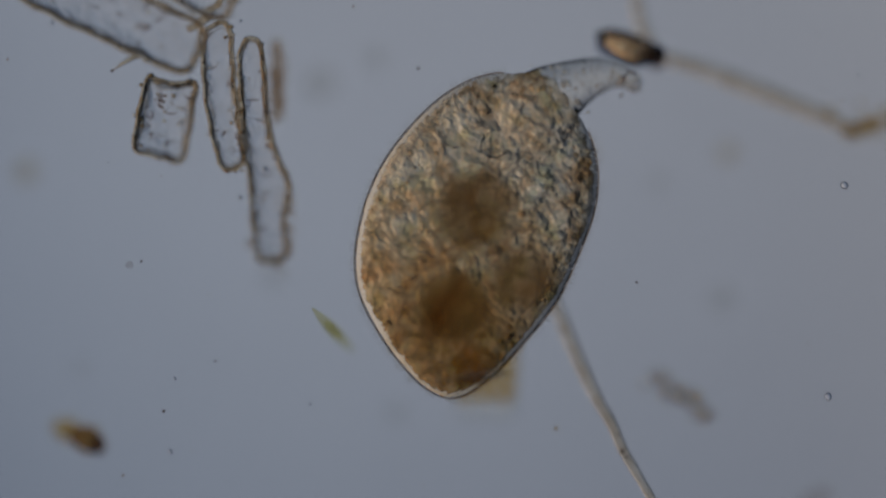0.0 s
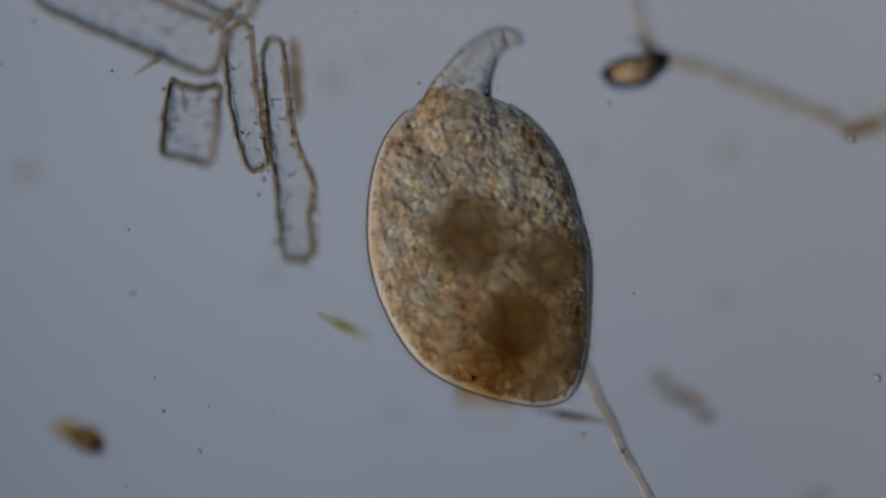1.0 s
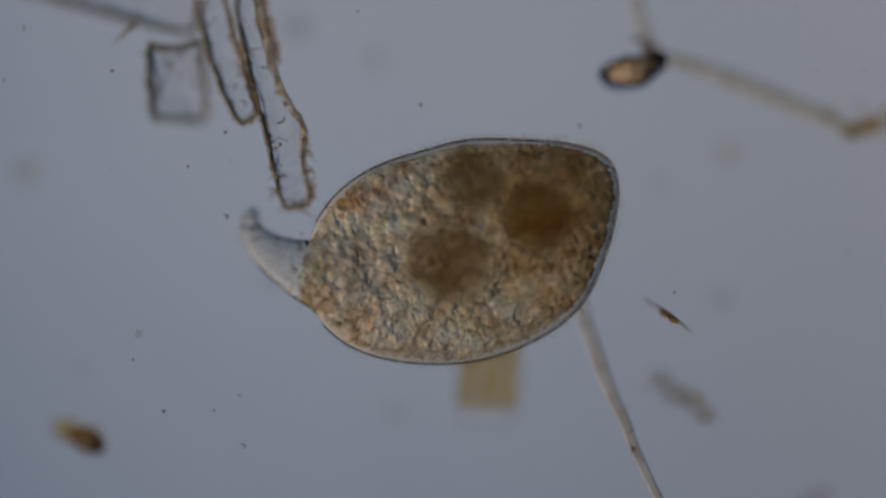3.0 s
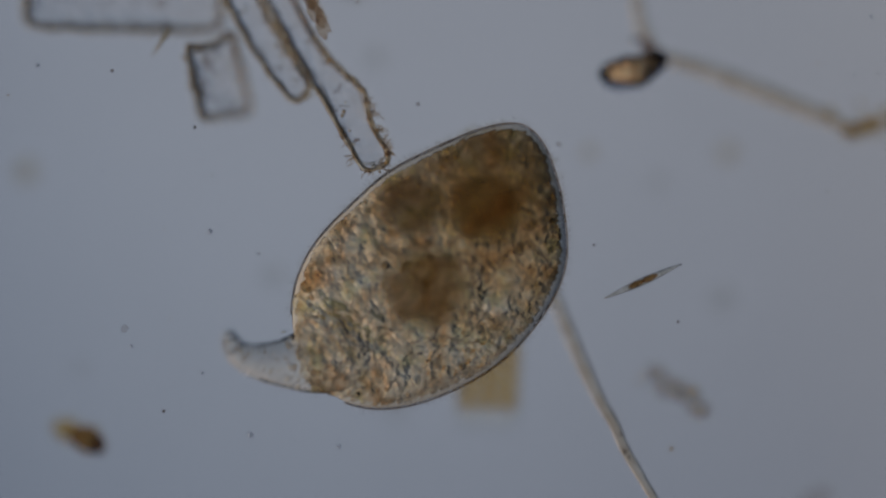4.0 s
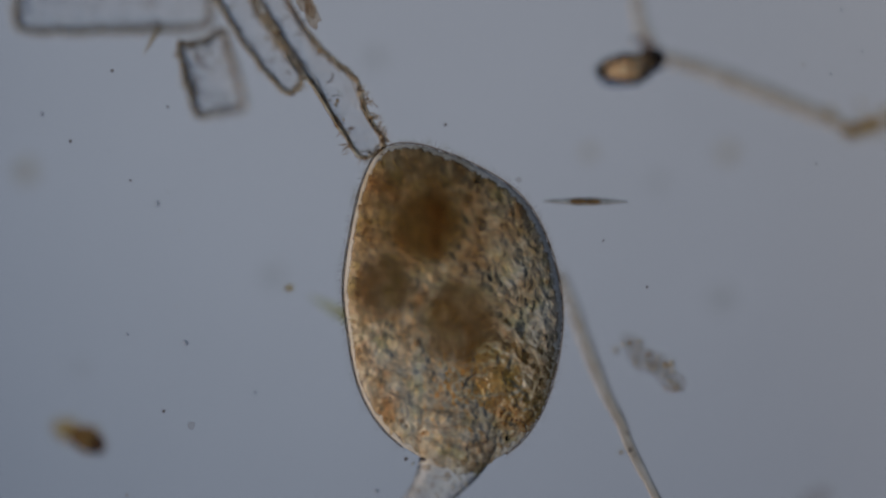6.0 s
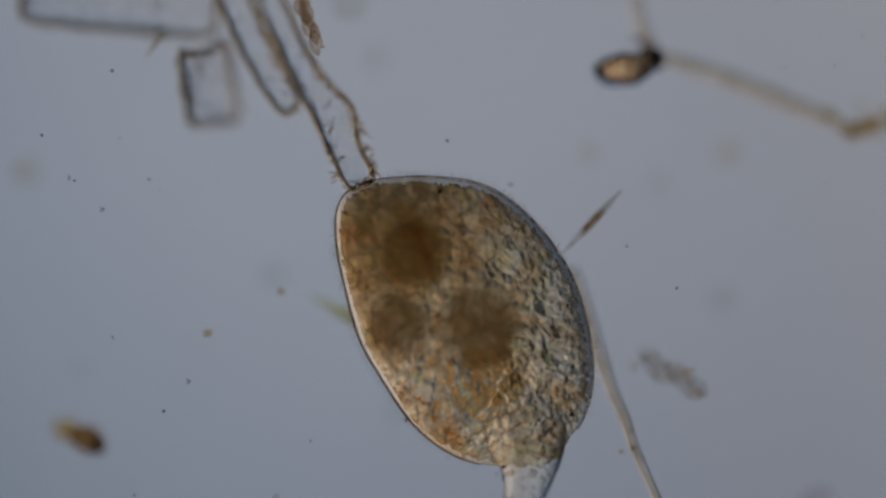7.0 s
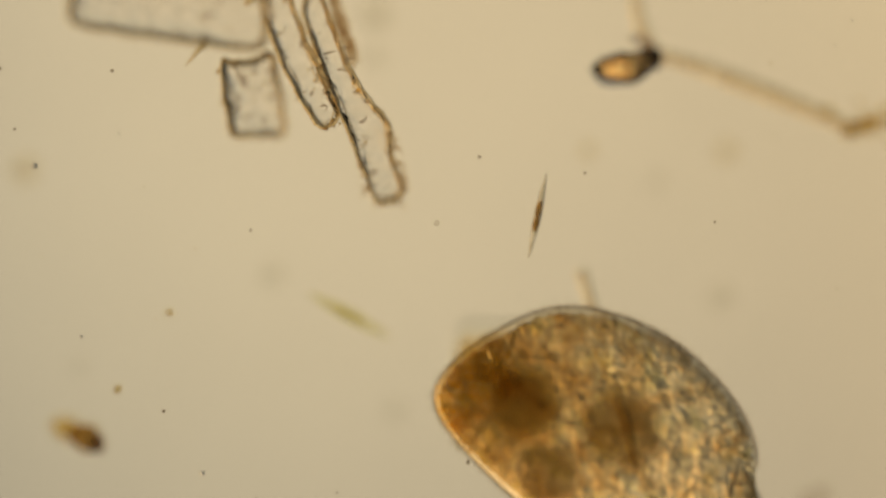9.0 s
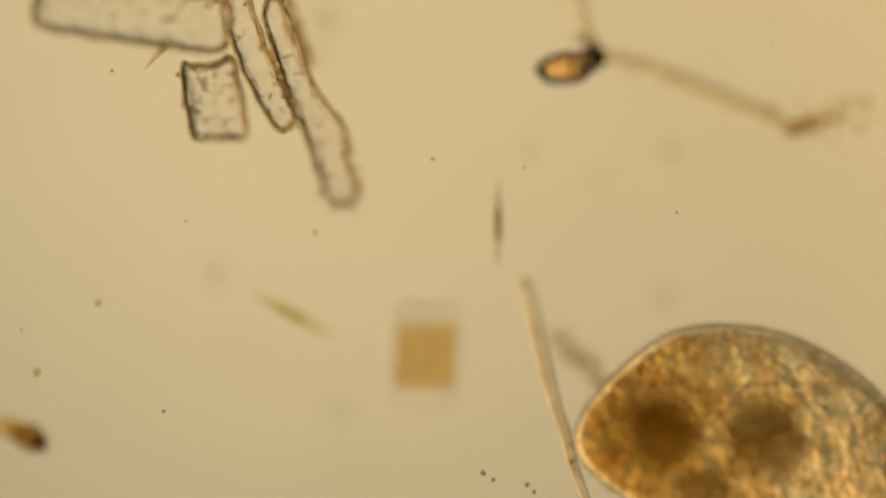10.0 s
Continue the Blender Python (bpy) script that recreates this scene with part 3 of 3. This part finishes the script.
    moves(thing, [(t, pose(x, y, z, 0.7 * rx, 0.75 * ry, a)) for t, x, y, z, rx, ry, a in (
        (0, -0.396, 0.108, -0.025, 0, 0, 0), (0.5, -0.359, 0.103, -0.02, 0.6, 7.1, 1.0), (1, -0.348, 0.106, 0.0, 0.8, 5.0, 2.4), (1.5, -0.299, 0.059, 0.04, -6, 14.1, 0.7),
        (2, -0.307, 0.063, 0.045, -5.4, 22, 0.4), (2.5, -0.366, 0.108, 0.045, -2.5, 22, -0.3), (2.7, -0.389, 0.143, 0.045, -1.5, 19, 2.5), (3.8, -0.223, 0.239, 0.055, -0.8, -4, 28.3),
        (4, -0.254, 0.226, 0.065, -0.8, -4.7, 23.9), (4.5, -0.241, 0.236, 0.055, 2.4, -8.7, 28.9), (5, -0.220, 0.254, 0.045, 6.0, -10.1, 31.5), (5.2, -0.238, 0.249, 0.045, 5, -9, 30.0),
        (6.3, -0.265, 0.239, 0.055, 2, -4.5, 26.2), (6.5, -0.261, 0.235, 0.055, 1.6, -4.0, 25.8), (7, -0.276, 0.203, 0.085, -2.0, -3.3, 20.1), (7.5, -0.275, 0.207, 0.075, 0.9, 0, 20.1),
        (8, -0.243, 0.212, 0.055, -1.5, -0.3, 21.8), (8.5, -0.240, 0.190, 0.030, 2.9, 1.4, 19.0), (9, -0.209, 0.178, 0.015, 4.2, 4.7, 17.5), (9.5, -0.196, 0.164, 0.0, 3.3, 6.6, 16.6),
        (10, -0.184, 0.171, -0.03, 5.5, 9.0, 17.4))])


tissue()


# ---- hairs, crystal and crumbs that lie still ----
def hair(name, line, z, label, material=M_HAIR):
    bm = bmesh.new()
    tube(bm, [(*mm(*p[:2]), z + p[3], 0.82 * p[2] / 1000 * (1 + 0.12 * noise.noise((p[0] * 0.03, p[1] * 0.03, 2)))) for p in spline(line, 10)], 14)
    ob = part(name, bm, material)
    return tagged(ob, label, "plant hair")


def still_life():
    long_hair = hair("plant_hair", [(962, 494, 11, -0.04), (985, 540, 13, -0.03), (1006, 592, 14, -0.01), (1030, 648, 14, 0.01), (1057, 705, 13, 0.03), (1084, 752, 11, 0.05), (1102, 794, 11, 0.06),
                                    (1127, 838, 10, 0.07), (1155, 885, 9, 0.08), (1190, 940, 8, 0.08)], 0, "long pale brown hair lying on the slide")
    px, py = mm(1155, 885)
    long_hair.data.transform(Matrix.Translation((-px, -py, 0)))
    for x, y, r in ((1103, 800, 5), (1096, 770, 3), (1110, 810, 3)):
        bm = bmesh.new()
        ball(bm, 0, 0, 0, r / 1000, rough=0.4)
        qx, qy = mm(x, y)
        part("speck", bm, M_DARK, long_hair, "dark speck stuck to the hair").location = (qx - px, qy - py, 0.066)
    moves(long_hair, [(t, pose(*mm(x, 885 if t < 8.7 else 900 if t < 9.2 else 917), -0.10, 0, 0, a)) for t, x, a in (
        (0, 1155, 0), (0.5, 1155, 0), (1, 1154, -1), (1.5, 1162, -2.5), (2, 1168, -4.3), (2.5, 1171, -5), (2.7, 1170, -5), (3.8, 1160, -0.5), (4, 1159, 0), (4.5, 1165, -0.3),
        (5, 1166, -0.3), (5.2, 1166, -0.5), (6.3, 1164, -3.4), (6.5, 1164, -3.6), (7, 1165, -6), (7.5, 1178, -7.8), (8, 1180, -8.6), (8.5, 1168, -9), (9, 1157, -9.7), (9.5, 1148, -10.5), (10, 1150, -10.5))])
    forked = new("forked_hair")
    tagged(forked, "pale yellow forked plant hair with a ragged end", "plant hair")
    for line, label in (([(1128, -40, 10), (1136, 20, 10), (1148, 60, 11), (1165, 92, 12)], "short arm"),
                        ([(1165, 92, 9), (1250, 118, 13), (1340, 152, 16), (1440, 192, 14), (1525, 228, 11)], "long arm")):
        bm = bmesh.new()
        tube(bm, [(*mm(*p[:2]), -0.17, p[2] / 1000) for p in spline(line, 10)], 14)
        part("arm", bm, M_HAIR, forked, label)
    bm = bmesh.new()
    for k in range(26):
        x, y = mm(random.gauss(1592, 40), random.gauss(208, 17))
        ball(bm, x, y, random.uniform(-0.20, -0.14), random.uniform(0.005, 0.011), rough=0.4)
    for x, y in ((1515, 232), (1530, 228), (1545, 215)):
        ball(bm, *mm(x, y), -0.17, 0.014, rough=0.4)
    part("tuft", bm, M_TUFT, forked, "ragged yellow-brown tuft")["kind"] = "stuff"
    bm = bmesh.new()
    for x, y, r in ((1160, 92, 14), (1152, 80, 12), (1169, 107, 15), (1143, 68, 8)):
        ball(bm, *mm(x, y), -0.15, r / 1000, 0.8 * r / 1000, 0.6 * r / 1000, 0.5, 3, 0.3)
    part("knot", bm, M_BLACK, forked, "dark knot where the arms meet")
    bm = bmesh.new()
    ball(bm, *mm(1128, 66), -0.11, 0.009, 0.008, 0.006, 0.5, 3, 0.2)
    part("bead", bm, M_DROP, forked, "small bright bead on the short arm")
    rim = [(p[0], p[1]) for p in spline([(-0.060, -0.010), (-0.030, -0.030), (0.010, -0.028), (0.040, -0.008), (0.062, 0.018), (0.056, 0.034), (0.028, 0.030), (-0.020, 0.022), (-0.048, 0.010)], 6, True)]
    bm = bmesh.new()
    pillow(bm, rim, 0.036, 1.5, 10, 0.45, 4.0)
    crystal = part("crystal", bm, M_CRYSTAL)
    # A dark blue-grey ring follows the grain's edge, thicker at both ends.
    bm = bmesh.new()
    tube(bm, [(0.94 * x, 0.90 * y, 0, 0.0042 + 0.003 * abs(x) / 0.06 + 0.005 * noise.noise((x * 60, y * 60, 2.0))) for x, y in rim], 10, closed=True)
    part("crust", bm, M_STEEL, crystal, "dark blue-grey rim round the grain")
    tagged(crystal, "dark-edged orange mineral grain beside a forked hair", "mineral grain")
    moves(crystal, [(t, pose(*mm(x, y), -0.11, 0, 0, a)) for t, x, y, a in (
        (0, 1114, 84, -32), (0.5, 1134, 128, 6), (1, 1128, 123, 0), (1.5, 1123, 124, 0), (5, 1123, 122, 0), (6.5, 1115, 118, -2), (9.5, 1113, 120, -2), (10, 1113, 120, -2))])
    crumb = new("crumb")
    for x, y, rx, ry, m in ((-0.030, 0.013, 0.028, 0.020, M_CRUST), (0.006, -0.002, 0.032, 0.024, M_BROWN), (0.026, -0.012, 0.016, 0.016, M_BLACK)):
        bm = bmesh.new()
        ball(bm, 0, 0, 0, rx, ry, 0.014, -0.4, 3, 0.4)
        part("lump", bm, m, crumb).location = (x, y, x)
    crumb.location = (*mm(141, 780), -0.16)
    tagged(crumb, "blurred yellow and dark brown crumb on the slide", "crumb")
    bm = bmesh.new()
    ball(bm, 0, 0, 0, 0.034, 0.022, 0.014, 0.3, 3, 0.4)
    lump = part("crumb", bm, M_FLOC)
    lump.location = (*mm(1456, 890), -0.17)
    tagged(lump, "blurred pale grey crumb on the slide", "crumb")
    # yellow box-shaped diatom
    box = new("box_diatom")
    tagged(box, "box-shaped diatom with golden yellow contents", "diatom")
    bm = bmesh.new()
    pillow(bm, rounded(0, 0, 0.115, 0.185, radians(-3), 8, 48), 0.018, 4, 6)
    part("frustule", bm, M_BOX, box, "clear glassy box")
    for k in range(3):
        bm = bmesh.new()
        pillow(bm, rounded(-0.036 + 0.036 * k, 0, 0.031, 0.122, radians(-3), 6, 32), 0.014, 4, 6, 0.06, k)
        part("plastid", bm, M_YELLOW, box, "golden yellow plastid")
    moves(box, [(t, pose(*mm(x, y), -0.2)) for t, x, y in ((0, 862, 656), (4.5, 866, 671), (8.3, 866, 671), (9.0, 866, 662), (9.5, 861, 638), (10.0, 856, 636))])


still_life()


# ---- drifting diatoms and cells ----
def spindle(name, label, length, width, glass, plastid, span):
    thing = new(name)
    tagged(thing, label, "diatom")
    line = [(-length / 2, 0, 0, 0.0012), (-length * 0.3, 0, 0, width * 0.32), (0, 0, 0, width * 0.5), (length * 0.3, 0, 0, width * 0.32), (length / 2, 0, 0, 0.0012)]
    bm = bmesh.new()
    tube(bm, spline(line, 6), 10)
    part("frustule", bm, glass, thing, "clear glassy shell")
    for side in (-1, 1):
        bm = bmesh.new()
        ball(bm, side * span * 0.22, 0, 0, span * 0.28, width * 0.34, width * 0.3, 0, 2, 0.15)
        part("plastid", bm, plastid, thing, "brown plastid")
    return thing


def drifters():
    a = spindle("spindle_diatom", "slim glassy spindle diatom with two brown plastids", 0.150, 0.014, M_DIATOM, M_PLASTID, 0.058)
    moves(a, [(t, pose(*mm(x, y), z, 0, tip, turn)) for t, x, y, z, tip, turn in (
        (0, 835, 668, 0.09, 0, 8), (0.3, 868, 684, 0.09, 0, 4), (0.5, 885, 710, 0.09, 0, 0), (1.0, 1010, 735, 0.09, 10, -10), (1.5, 1115, 684, 0.07, 20, -22),
        (2.0, 1113, 662, 0.04, 75, -60), (2.5, 1165, 588, 0.04, 62, -85), (2.7, 1175, 580, 0.03, 60, -70), (3.8, 1190, 498, 0.0, 0, 20),
        (4.0, 1138, 498, 0.0, 0, 24), (4.5, 1090, 412, 0.0, 0, -18), (5.0, 1092, 406, 0.0, 0, -9), (5.2, 1097, 422, 0.0, 0, 11),
        (6.3, 1014, 337, 0.04, 0, -3), (6.5, 1010, 335, 0.04, 0, 2), (7.0, 1048, 392, 0.05, 0, 47), (7.5, 1025, 332, 0.09, 0, 26),
        (8.0, 978, 297, 0.0, 0, 27), (8.5, 928, 317, 0.0, 0, 55), (9.0, 953, 385, 0.03, 0, 78), (9.5, 958, 405, 0.06, 0, 90), (10.0, 982, 400, 0.10, 0, 90))])
    b = spindle("green_spindle", "blurred yellow-green spindle-shaped alga", 0.165, 0.022, M_ALGA, M_ALGA, 0.06)
    moves(b, [(t, pose(*mm(x, y), 1.1 * z, 0, 50 if t < 3 else 10, turn)) for t, x, y, z, turn in (
        (0, 588, 585, -0.06, -48), (0.5, 547, 615, -0.07, -82), (0.9, 572, 600, -0.06, -60), (1.0, 608, 578, -0.06, -27), (1.5, 638, 572, -0.05, -22),
        (2.0, 628, 542, -0.05, -7), (2.5, 605, 566, -0.05, -32), (2.7, 596, 585, -0.06, -50), (3.8, 610, 570, -0.12, -30), (10.0, 618, 562, -0.13, -29))])
    bm = bmesh.new()
    pillow(bm, rounded(0, 0, 0.138, 0.098, 0, 2.0, 48, -0.12), 0.045, 2, 10, 0.03)
    thing = new("brown_cell")
    part("membrane", bm, M_PELLICLE, thing, "thin clear skin")
    bm = bmesh.new()
    pillow(bm, rounded(0, 0, 0.124, 0.086, 0, 2.0, 48, -0.12), 0.036, 2, 10, 0.03)
    part("plasm", bm, M_OVAL, thing, "dense dark brown plasm")
    tagged(thing, "small dark brown oval swimming cell", "ciliate")
    moves(thing, [(t, pose(*mm(x, y), 0.1, 0, 0, turn)) for t, x, y, turn in (
        (0, 500, 1480, 60), (5.7, 560, 1350, 60), (5.9, 760, 1130, 60), (6.1, 1010, 880, 55), (6.3, 1279, 660, 45), (6.4, 1428, 613, 8), (6.5, 1505, 620, -8), (6.6, 1630, 655, -15), (6.8, 1850, 720, -15), (10, 2300, 900, -15))])
    floc = new("floc")
    tagged(floc, "loose grey fluff of fine detritus", "detritus")
    for k, (u, w, rx, ry) in enumerate(((-0.9, 0.003, 0.022, 0.011), (-0.35, -0.006, 0.026, 0.014), (0.15, 0.005, 0.024, 0.013), (0.55, -0.004, 0.026, 0.012), (1.1, 0.002, 0.020, 0.010))):
        bm = bmesh.new()
        ball(bm, 0, 0, 0, 1.2 * rx, 1.5 * ry, 0.008, -0.62 + 0.15 * (k % 3 - 1), 3, 0.45)
        part("lump", bm, M_FLOC, floc).location = (u * 0.040 + 0.57 * w, -u * 0.028 + 0.82 * w, -0.03 + 0.015 * k)
    grit = []
    for k in range(26):
        u, w = -1.25 + 2.5 * k / 25, random.gauss(0, 0.010)
        grit.append((u * 0.042 + 0.57 * w, -u * 0.029 + 0.82 * w, random.uniform(-0.02, 0.03), random.uniform(0.003, 0.006)))
    part("grit", grains(grit), M_CRUSTGRAIN, floc, "fine pale grit")["kind"] = "stuff"
    moves(floc, [(t, pose(*mm(x, y), 1.2 * z, 0, 0, turn)) for t, x, y, z, turn in (
        (0, 1208, 702, -0.11, 0), (2.5, 1212, 705, -0.11, 0), (4.5, 1198, 690, -0.10, 0), (5.2, 1190, 688, -0.08, 0), (6.3, 1150, 634, -0.05, -5), (6.5, 1157, 636, -0.05, 0),
        (7.0, 1190, 662, -0.07, 5), (7.5, 1176, 640, -0.05, 0), (8.0, 1168, 610, -0.06, -10), (9, 1145, 625, -0.09, -10), (10, 1130, 640, -0.12, -10))])


drifters()


# ---- specks ----
def specks():
    for x, y, r, z, m in ((1290, 530, 22, -0.28, M_PALE), (662, 95, 20, -0.28, M_PALE), (700, 735, 18, -0.28, M_PALE), (30, 300, 22, -0.28, M_YELLOWISH),
                          (1048, 266, 13, -0.24, M_YELLOWISH), (1300, 266, 18, -0.28, M_YELLOWISH), (1175, 320, 15, -0.28, M_PALE), (478, 490, 22, -0.28, M_PALE),
                          (130, 655, 12, -0.24, M_PALE)):
        bm = bmesh.new()
        ball(bm, 0, 0, 0, r / 1000, r / 1100, r / 2500, 0.5, 3, 0.25)
        ob = part("speck", bm, m)
        ob.location = (*mm(x, y), z)
        tagged(ob, "faint out-of-focus speck of dust on the slide", "speck", "faint specks")


specks()


def drifting_specks():
    ways = (
        ("dark", 5, ((0, 430, 236), (3.8, 368, 233), (4, 345, 225), (4.5, 285, 234), (5, 230, 256), (6.5, 92, 247), (7, 74, 239), (7.5, 44, 208), (8, 23, 198), (9, 2, 124), (10, -20, 70))),
        ("drop", 6, ((0, 470, 300), (2.7, 420, 370), (3.8, 363, 409), (4, 372, 410), (4.5, 332, 443), (5, 322, 519), (5.2, 326, 542), (6.5, 330, 640), (10, 380, 930))),
        ("drop", 6, ((0, 300, 800), (3.8, 440, 780), (4.4, 481, 691), (4.5, 498, 652), (5, 481, 387), (5.2, 443, 360), (6.5, 211, 363), (7, 178, 371), (7.5, 136, 352), (8, 104, 349), (8.5, 75, 329), (9, 63, 296), (9.5, 55, 273), (10, 47, 250))),
        ("pale", 9, ((0, 230, 470), (3.8, 248, 599), (4, 222, 582), (4.5, 233, 608), (5, 282, 665), (6.3, 378, 795), (6.5, 415, 830), (7, 490, 880), (10, 700, 1000))),
        ("yellow", 8, ((0, 800, 480), (5.2, 700, 530), (6.3, 600, 572), (6.5, 571, 560), (7, 496, 516), (7.5, 407, 528), (8, 357, 565), (8.5, 326, 574), (9, 299, 556), (9.5, 286, 545), (10, 273, 540))),
        ("yellow", 9, ((0, 800, 460), (4.0, 720, 470), (5.2, 600, 500), (6.3, 456, 522), (6.5, 413, 536), (7, 366, 590), (7.5, 302, 637), (8, 282, 691), (8.5, 253, 710), (9, 208, 692), (9.5, 185, 674), (10, 165, 663))),
        ("dark", 4, ((0, 1010, 470), (5.2, 1060, 430), (6.3, 1073, 420), (6.5, 1080, 412), (7, 1109, 436), (7.5, 1073, 380), (8, 1070, 337), (8.3, 1058, 325), (10, 1030, 300))),
        ("dark", 5, ((0, 740, 120), (3.8, 745, 190), (4, 740, 184), (4.5, 722, 84), (5.2, 770, 150), (7.5, 805, 250), (8, 822, 221), (8.5, 810, 233), (9, 850, 280), (9.5, 860, 302), (10, 868, 285))),
        ("drop", 9, ((0, 1465, 702), (0.5, 1530, 671), (1, 1552, 669), (1.5, 1600, 650), (10, 1900, 600))),
        ("drop", 9, ((0, 1495, 328), (0.5, 1500, 266), (1, 1508, 247), (1.5, 1518, 215), (2, 1542, 156), (2.5, 1590, 120), (10, 1900, 100))),
        ("dark", 4, ((0, 250, 463), (0.5, 216, 400), (1, 228, 407), (1.5, 218, 541), (2.5, 308, 381), (4, 345, 226), (5, 360, 314), (6.5, 158, 320), (7, 132, 320), (8, 66, 292), (9, 28, 231), (10, -10, 190))),
        ("drop", 5, ((0, 426, 350), (0.5, 452, 348), (1, 458, 345), (1.5, 480, 560), (2.5, 517, 415), (4, 600, 790), (5, 640, 850), (10, 700, 1100))),
        ("drop", 4, ((0, 548, 716), (0.5, 611, 653), (1, 480, 735), (2.5, 445, 718), (5, 320, 640), (6.5, 517, 742), (10, 600, 900))),
        ("yellow", 5, ((0, 985, 760), (0.5, 993, 756), (1, 1033, 770), (2, 1080, 780), (3.8, 1179, 807), (4, 1190, 796), (4.5, 1155, 790), (5, 1115, 806), (6.5, 1100, 800), (10, 1120, 820))),
        ("pale", 7, ((0, 1100, 170), (4.5, 968, 277), (5, 945, 299), (6.5, 912, 322), (7.5, 895, 330), (8, 885, 336), (8.5, 872, 366), (9, 775, 397), (10, 660, 415))),
        ("dark", 4, ((0, 1127, 500), (1, 1122, 520), (2, 1140, 592), (2.5, 1178, 500), (4, 1200, 570), (4.5, 1127, 533), (5, 1137, 512), (6.5, 1156, 508), (7, 1198, 510), (7.5, 1150, 496), (8.5, 1230, 420), (10, 1300, 380))),
        ("pale", 4, ((0, 1428, 608), (1, 1505, 568), (2.5, 1507, 493), (5, 1440, 286), (7, 1460, 325), (8, 1482, 424), (9, 1482, 514), (10, 1440, 600))),
        ("dark", 4, ((0, 380, 640), (2.5, 360, 780), (4.5, 475, 321), (6.5, 262, 187), (8, 283, 690), (9, 445, 410), (10, 430, 395))),
        ("dark", 6, ((0, 700, 930), (7.5, 720, 700), (8.0, 710, 361), (8.5, 765, 745), (9, 830, 820), (9.5, 975, 868), (10, 975, 853))),
        ("dark", 8, ((0, 900, 1000), (9, 880, 930), (9.5, 952, 850), (10, 957, 842))),
        ("dark", 7, ((0, 950, 1000), (9, 960, 930), (9.5, 1030, 874), (10, 1035, 862))),
        ("dark", 6, ((0, 980, 1000), (9, 990, 950), (9.5, 1045, 895), (10, 1047, 874))),
        ("drop", 5, ((0, 90, 40), (2.5, 33, 36), (4.5, 70, 147), (5, 58, 167), (6.5, 92, 246), (7.5, 134, 352), (9, 60, 295), (10, 20, 260))),
    )
    kinds = {"dark": (M_DARK, "tiny dark drifting particle"), "drop": (M_DROP, "tiny bright drifting droplet"),
             "pale": (M_FLOC, "small pale grey drifting particle"), "yellow": (M_TUFT, "small yellowish drifting particle")}
    for n, (kind, r, way) in enumerate(ways):
        r *= 0.65 if kind == "dark" else 0.85
        bm = bmesh.new()
        ball(bm, 0, 0, 0, r / 1000, r / 1150, r / 1300, n, 2, 0.0 if kind == "drop" else 0.5)
        ob = part("particle", bm, kinds[kind][0])
        tagged(ob, kinds[kind][1] + " in the water", "particle", "drifting particles")
        z = (0.0, 0.02, -0.03, 0.01, -0.01)[n % 5] - (0.06 if kind == "yellow" else 0)
        moves(ob, [(t, pose(*mm(x, y), z, 0, 0, 15 * t)) for t, x, y in way])


drifting_specks()


def fine_dust():
    """Very small grains that drift slowly to the left with the water."""
    dice, made = random.Random(7), 0
    ciliate_at = ((0, 0.06, 0.02), (1, 0.10, 0.0), (2, 0.13, 0.02), (3, 0.06, 0.02), (4, 0.0, 0.0), (5, -0.02, -0.04), (6, -0.01, -0.09), (7, 0.0, -0.10), (8, 0.07, -0.16), (9, 0.24, -0.33), (10, 0.58, -0.36))
    while made < 30:
        r, x, y = dice.uniform(0.0018, 0.0034), dice.uniform(-0.85, 0.85), dice.uniform(-0.44, 0.44)
        dx, dy, z, k = dice.gauss(-0.12, 0.12), dice.gauss(0, 0.12), dice.uniform(-0.04, 0.04), made
        if any(math.hypot(x + dx * t / 10 - u, y + dy * t / 10 - w) < 0.40 for t, u, w in ciliate_at):
            continue
        made += 1
        bm = bmesh.new()
        ball(bm, 0, 0, 0, r, 0.8 * r, 0.8 * r, k, 1 if r < 0.0024 else 2, 0.4)
        ob = part("particle", bm, M_DROP if k % 3 == 0 else M_CRUMBLE if k % 3 == 1 else M_PALE)
        tagged(ob, "tiny bright drifting grain in the water" if k % 3 == 0 else "tiny dull drifting grain in the water", "particle", "fine drifting dust")
        moves(ob, [(t, pose(x + dx * t / 10 + 0.02 * math.sin(t + k), y + dy * t / 10 + 0.02 * math.cos(0.8 * t + k), z)) for t in (0, 2, 4, 6, 8, 10)])


fine_dust()


def eyepiece_dust():
    for x, y in ((290, 728), (199, 126)):
        bm = bmesh.new()
        ball(bm, 0, 0, 0, 0.0036, 0.003, 0.002, 0.4, 2, 0.4)
        ob = part("dust_speck", bm, M_DARK)
        tagged(ob, "tiny dark speck of dust in the eyepiece", "dust", "eyepiece dust")
        px, py = mm(x, y)
        moves(ob, [(t, pose(px + dx, py + dy, 0.01)) for t, dx, dy in CAMERA_ROWS])


eyepiece_dust()


def motions():
    for ob, rows in MOVING:
        walk(ob, rows)


motions()
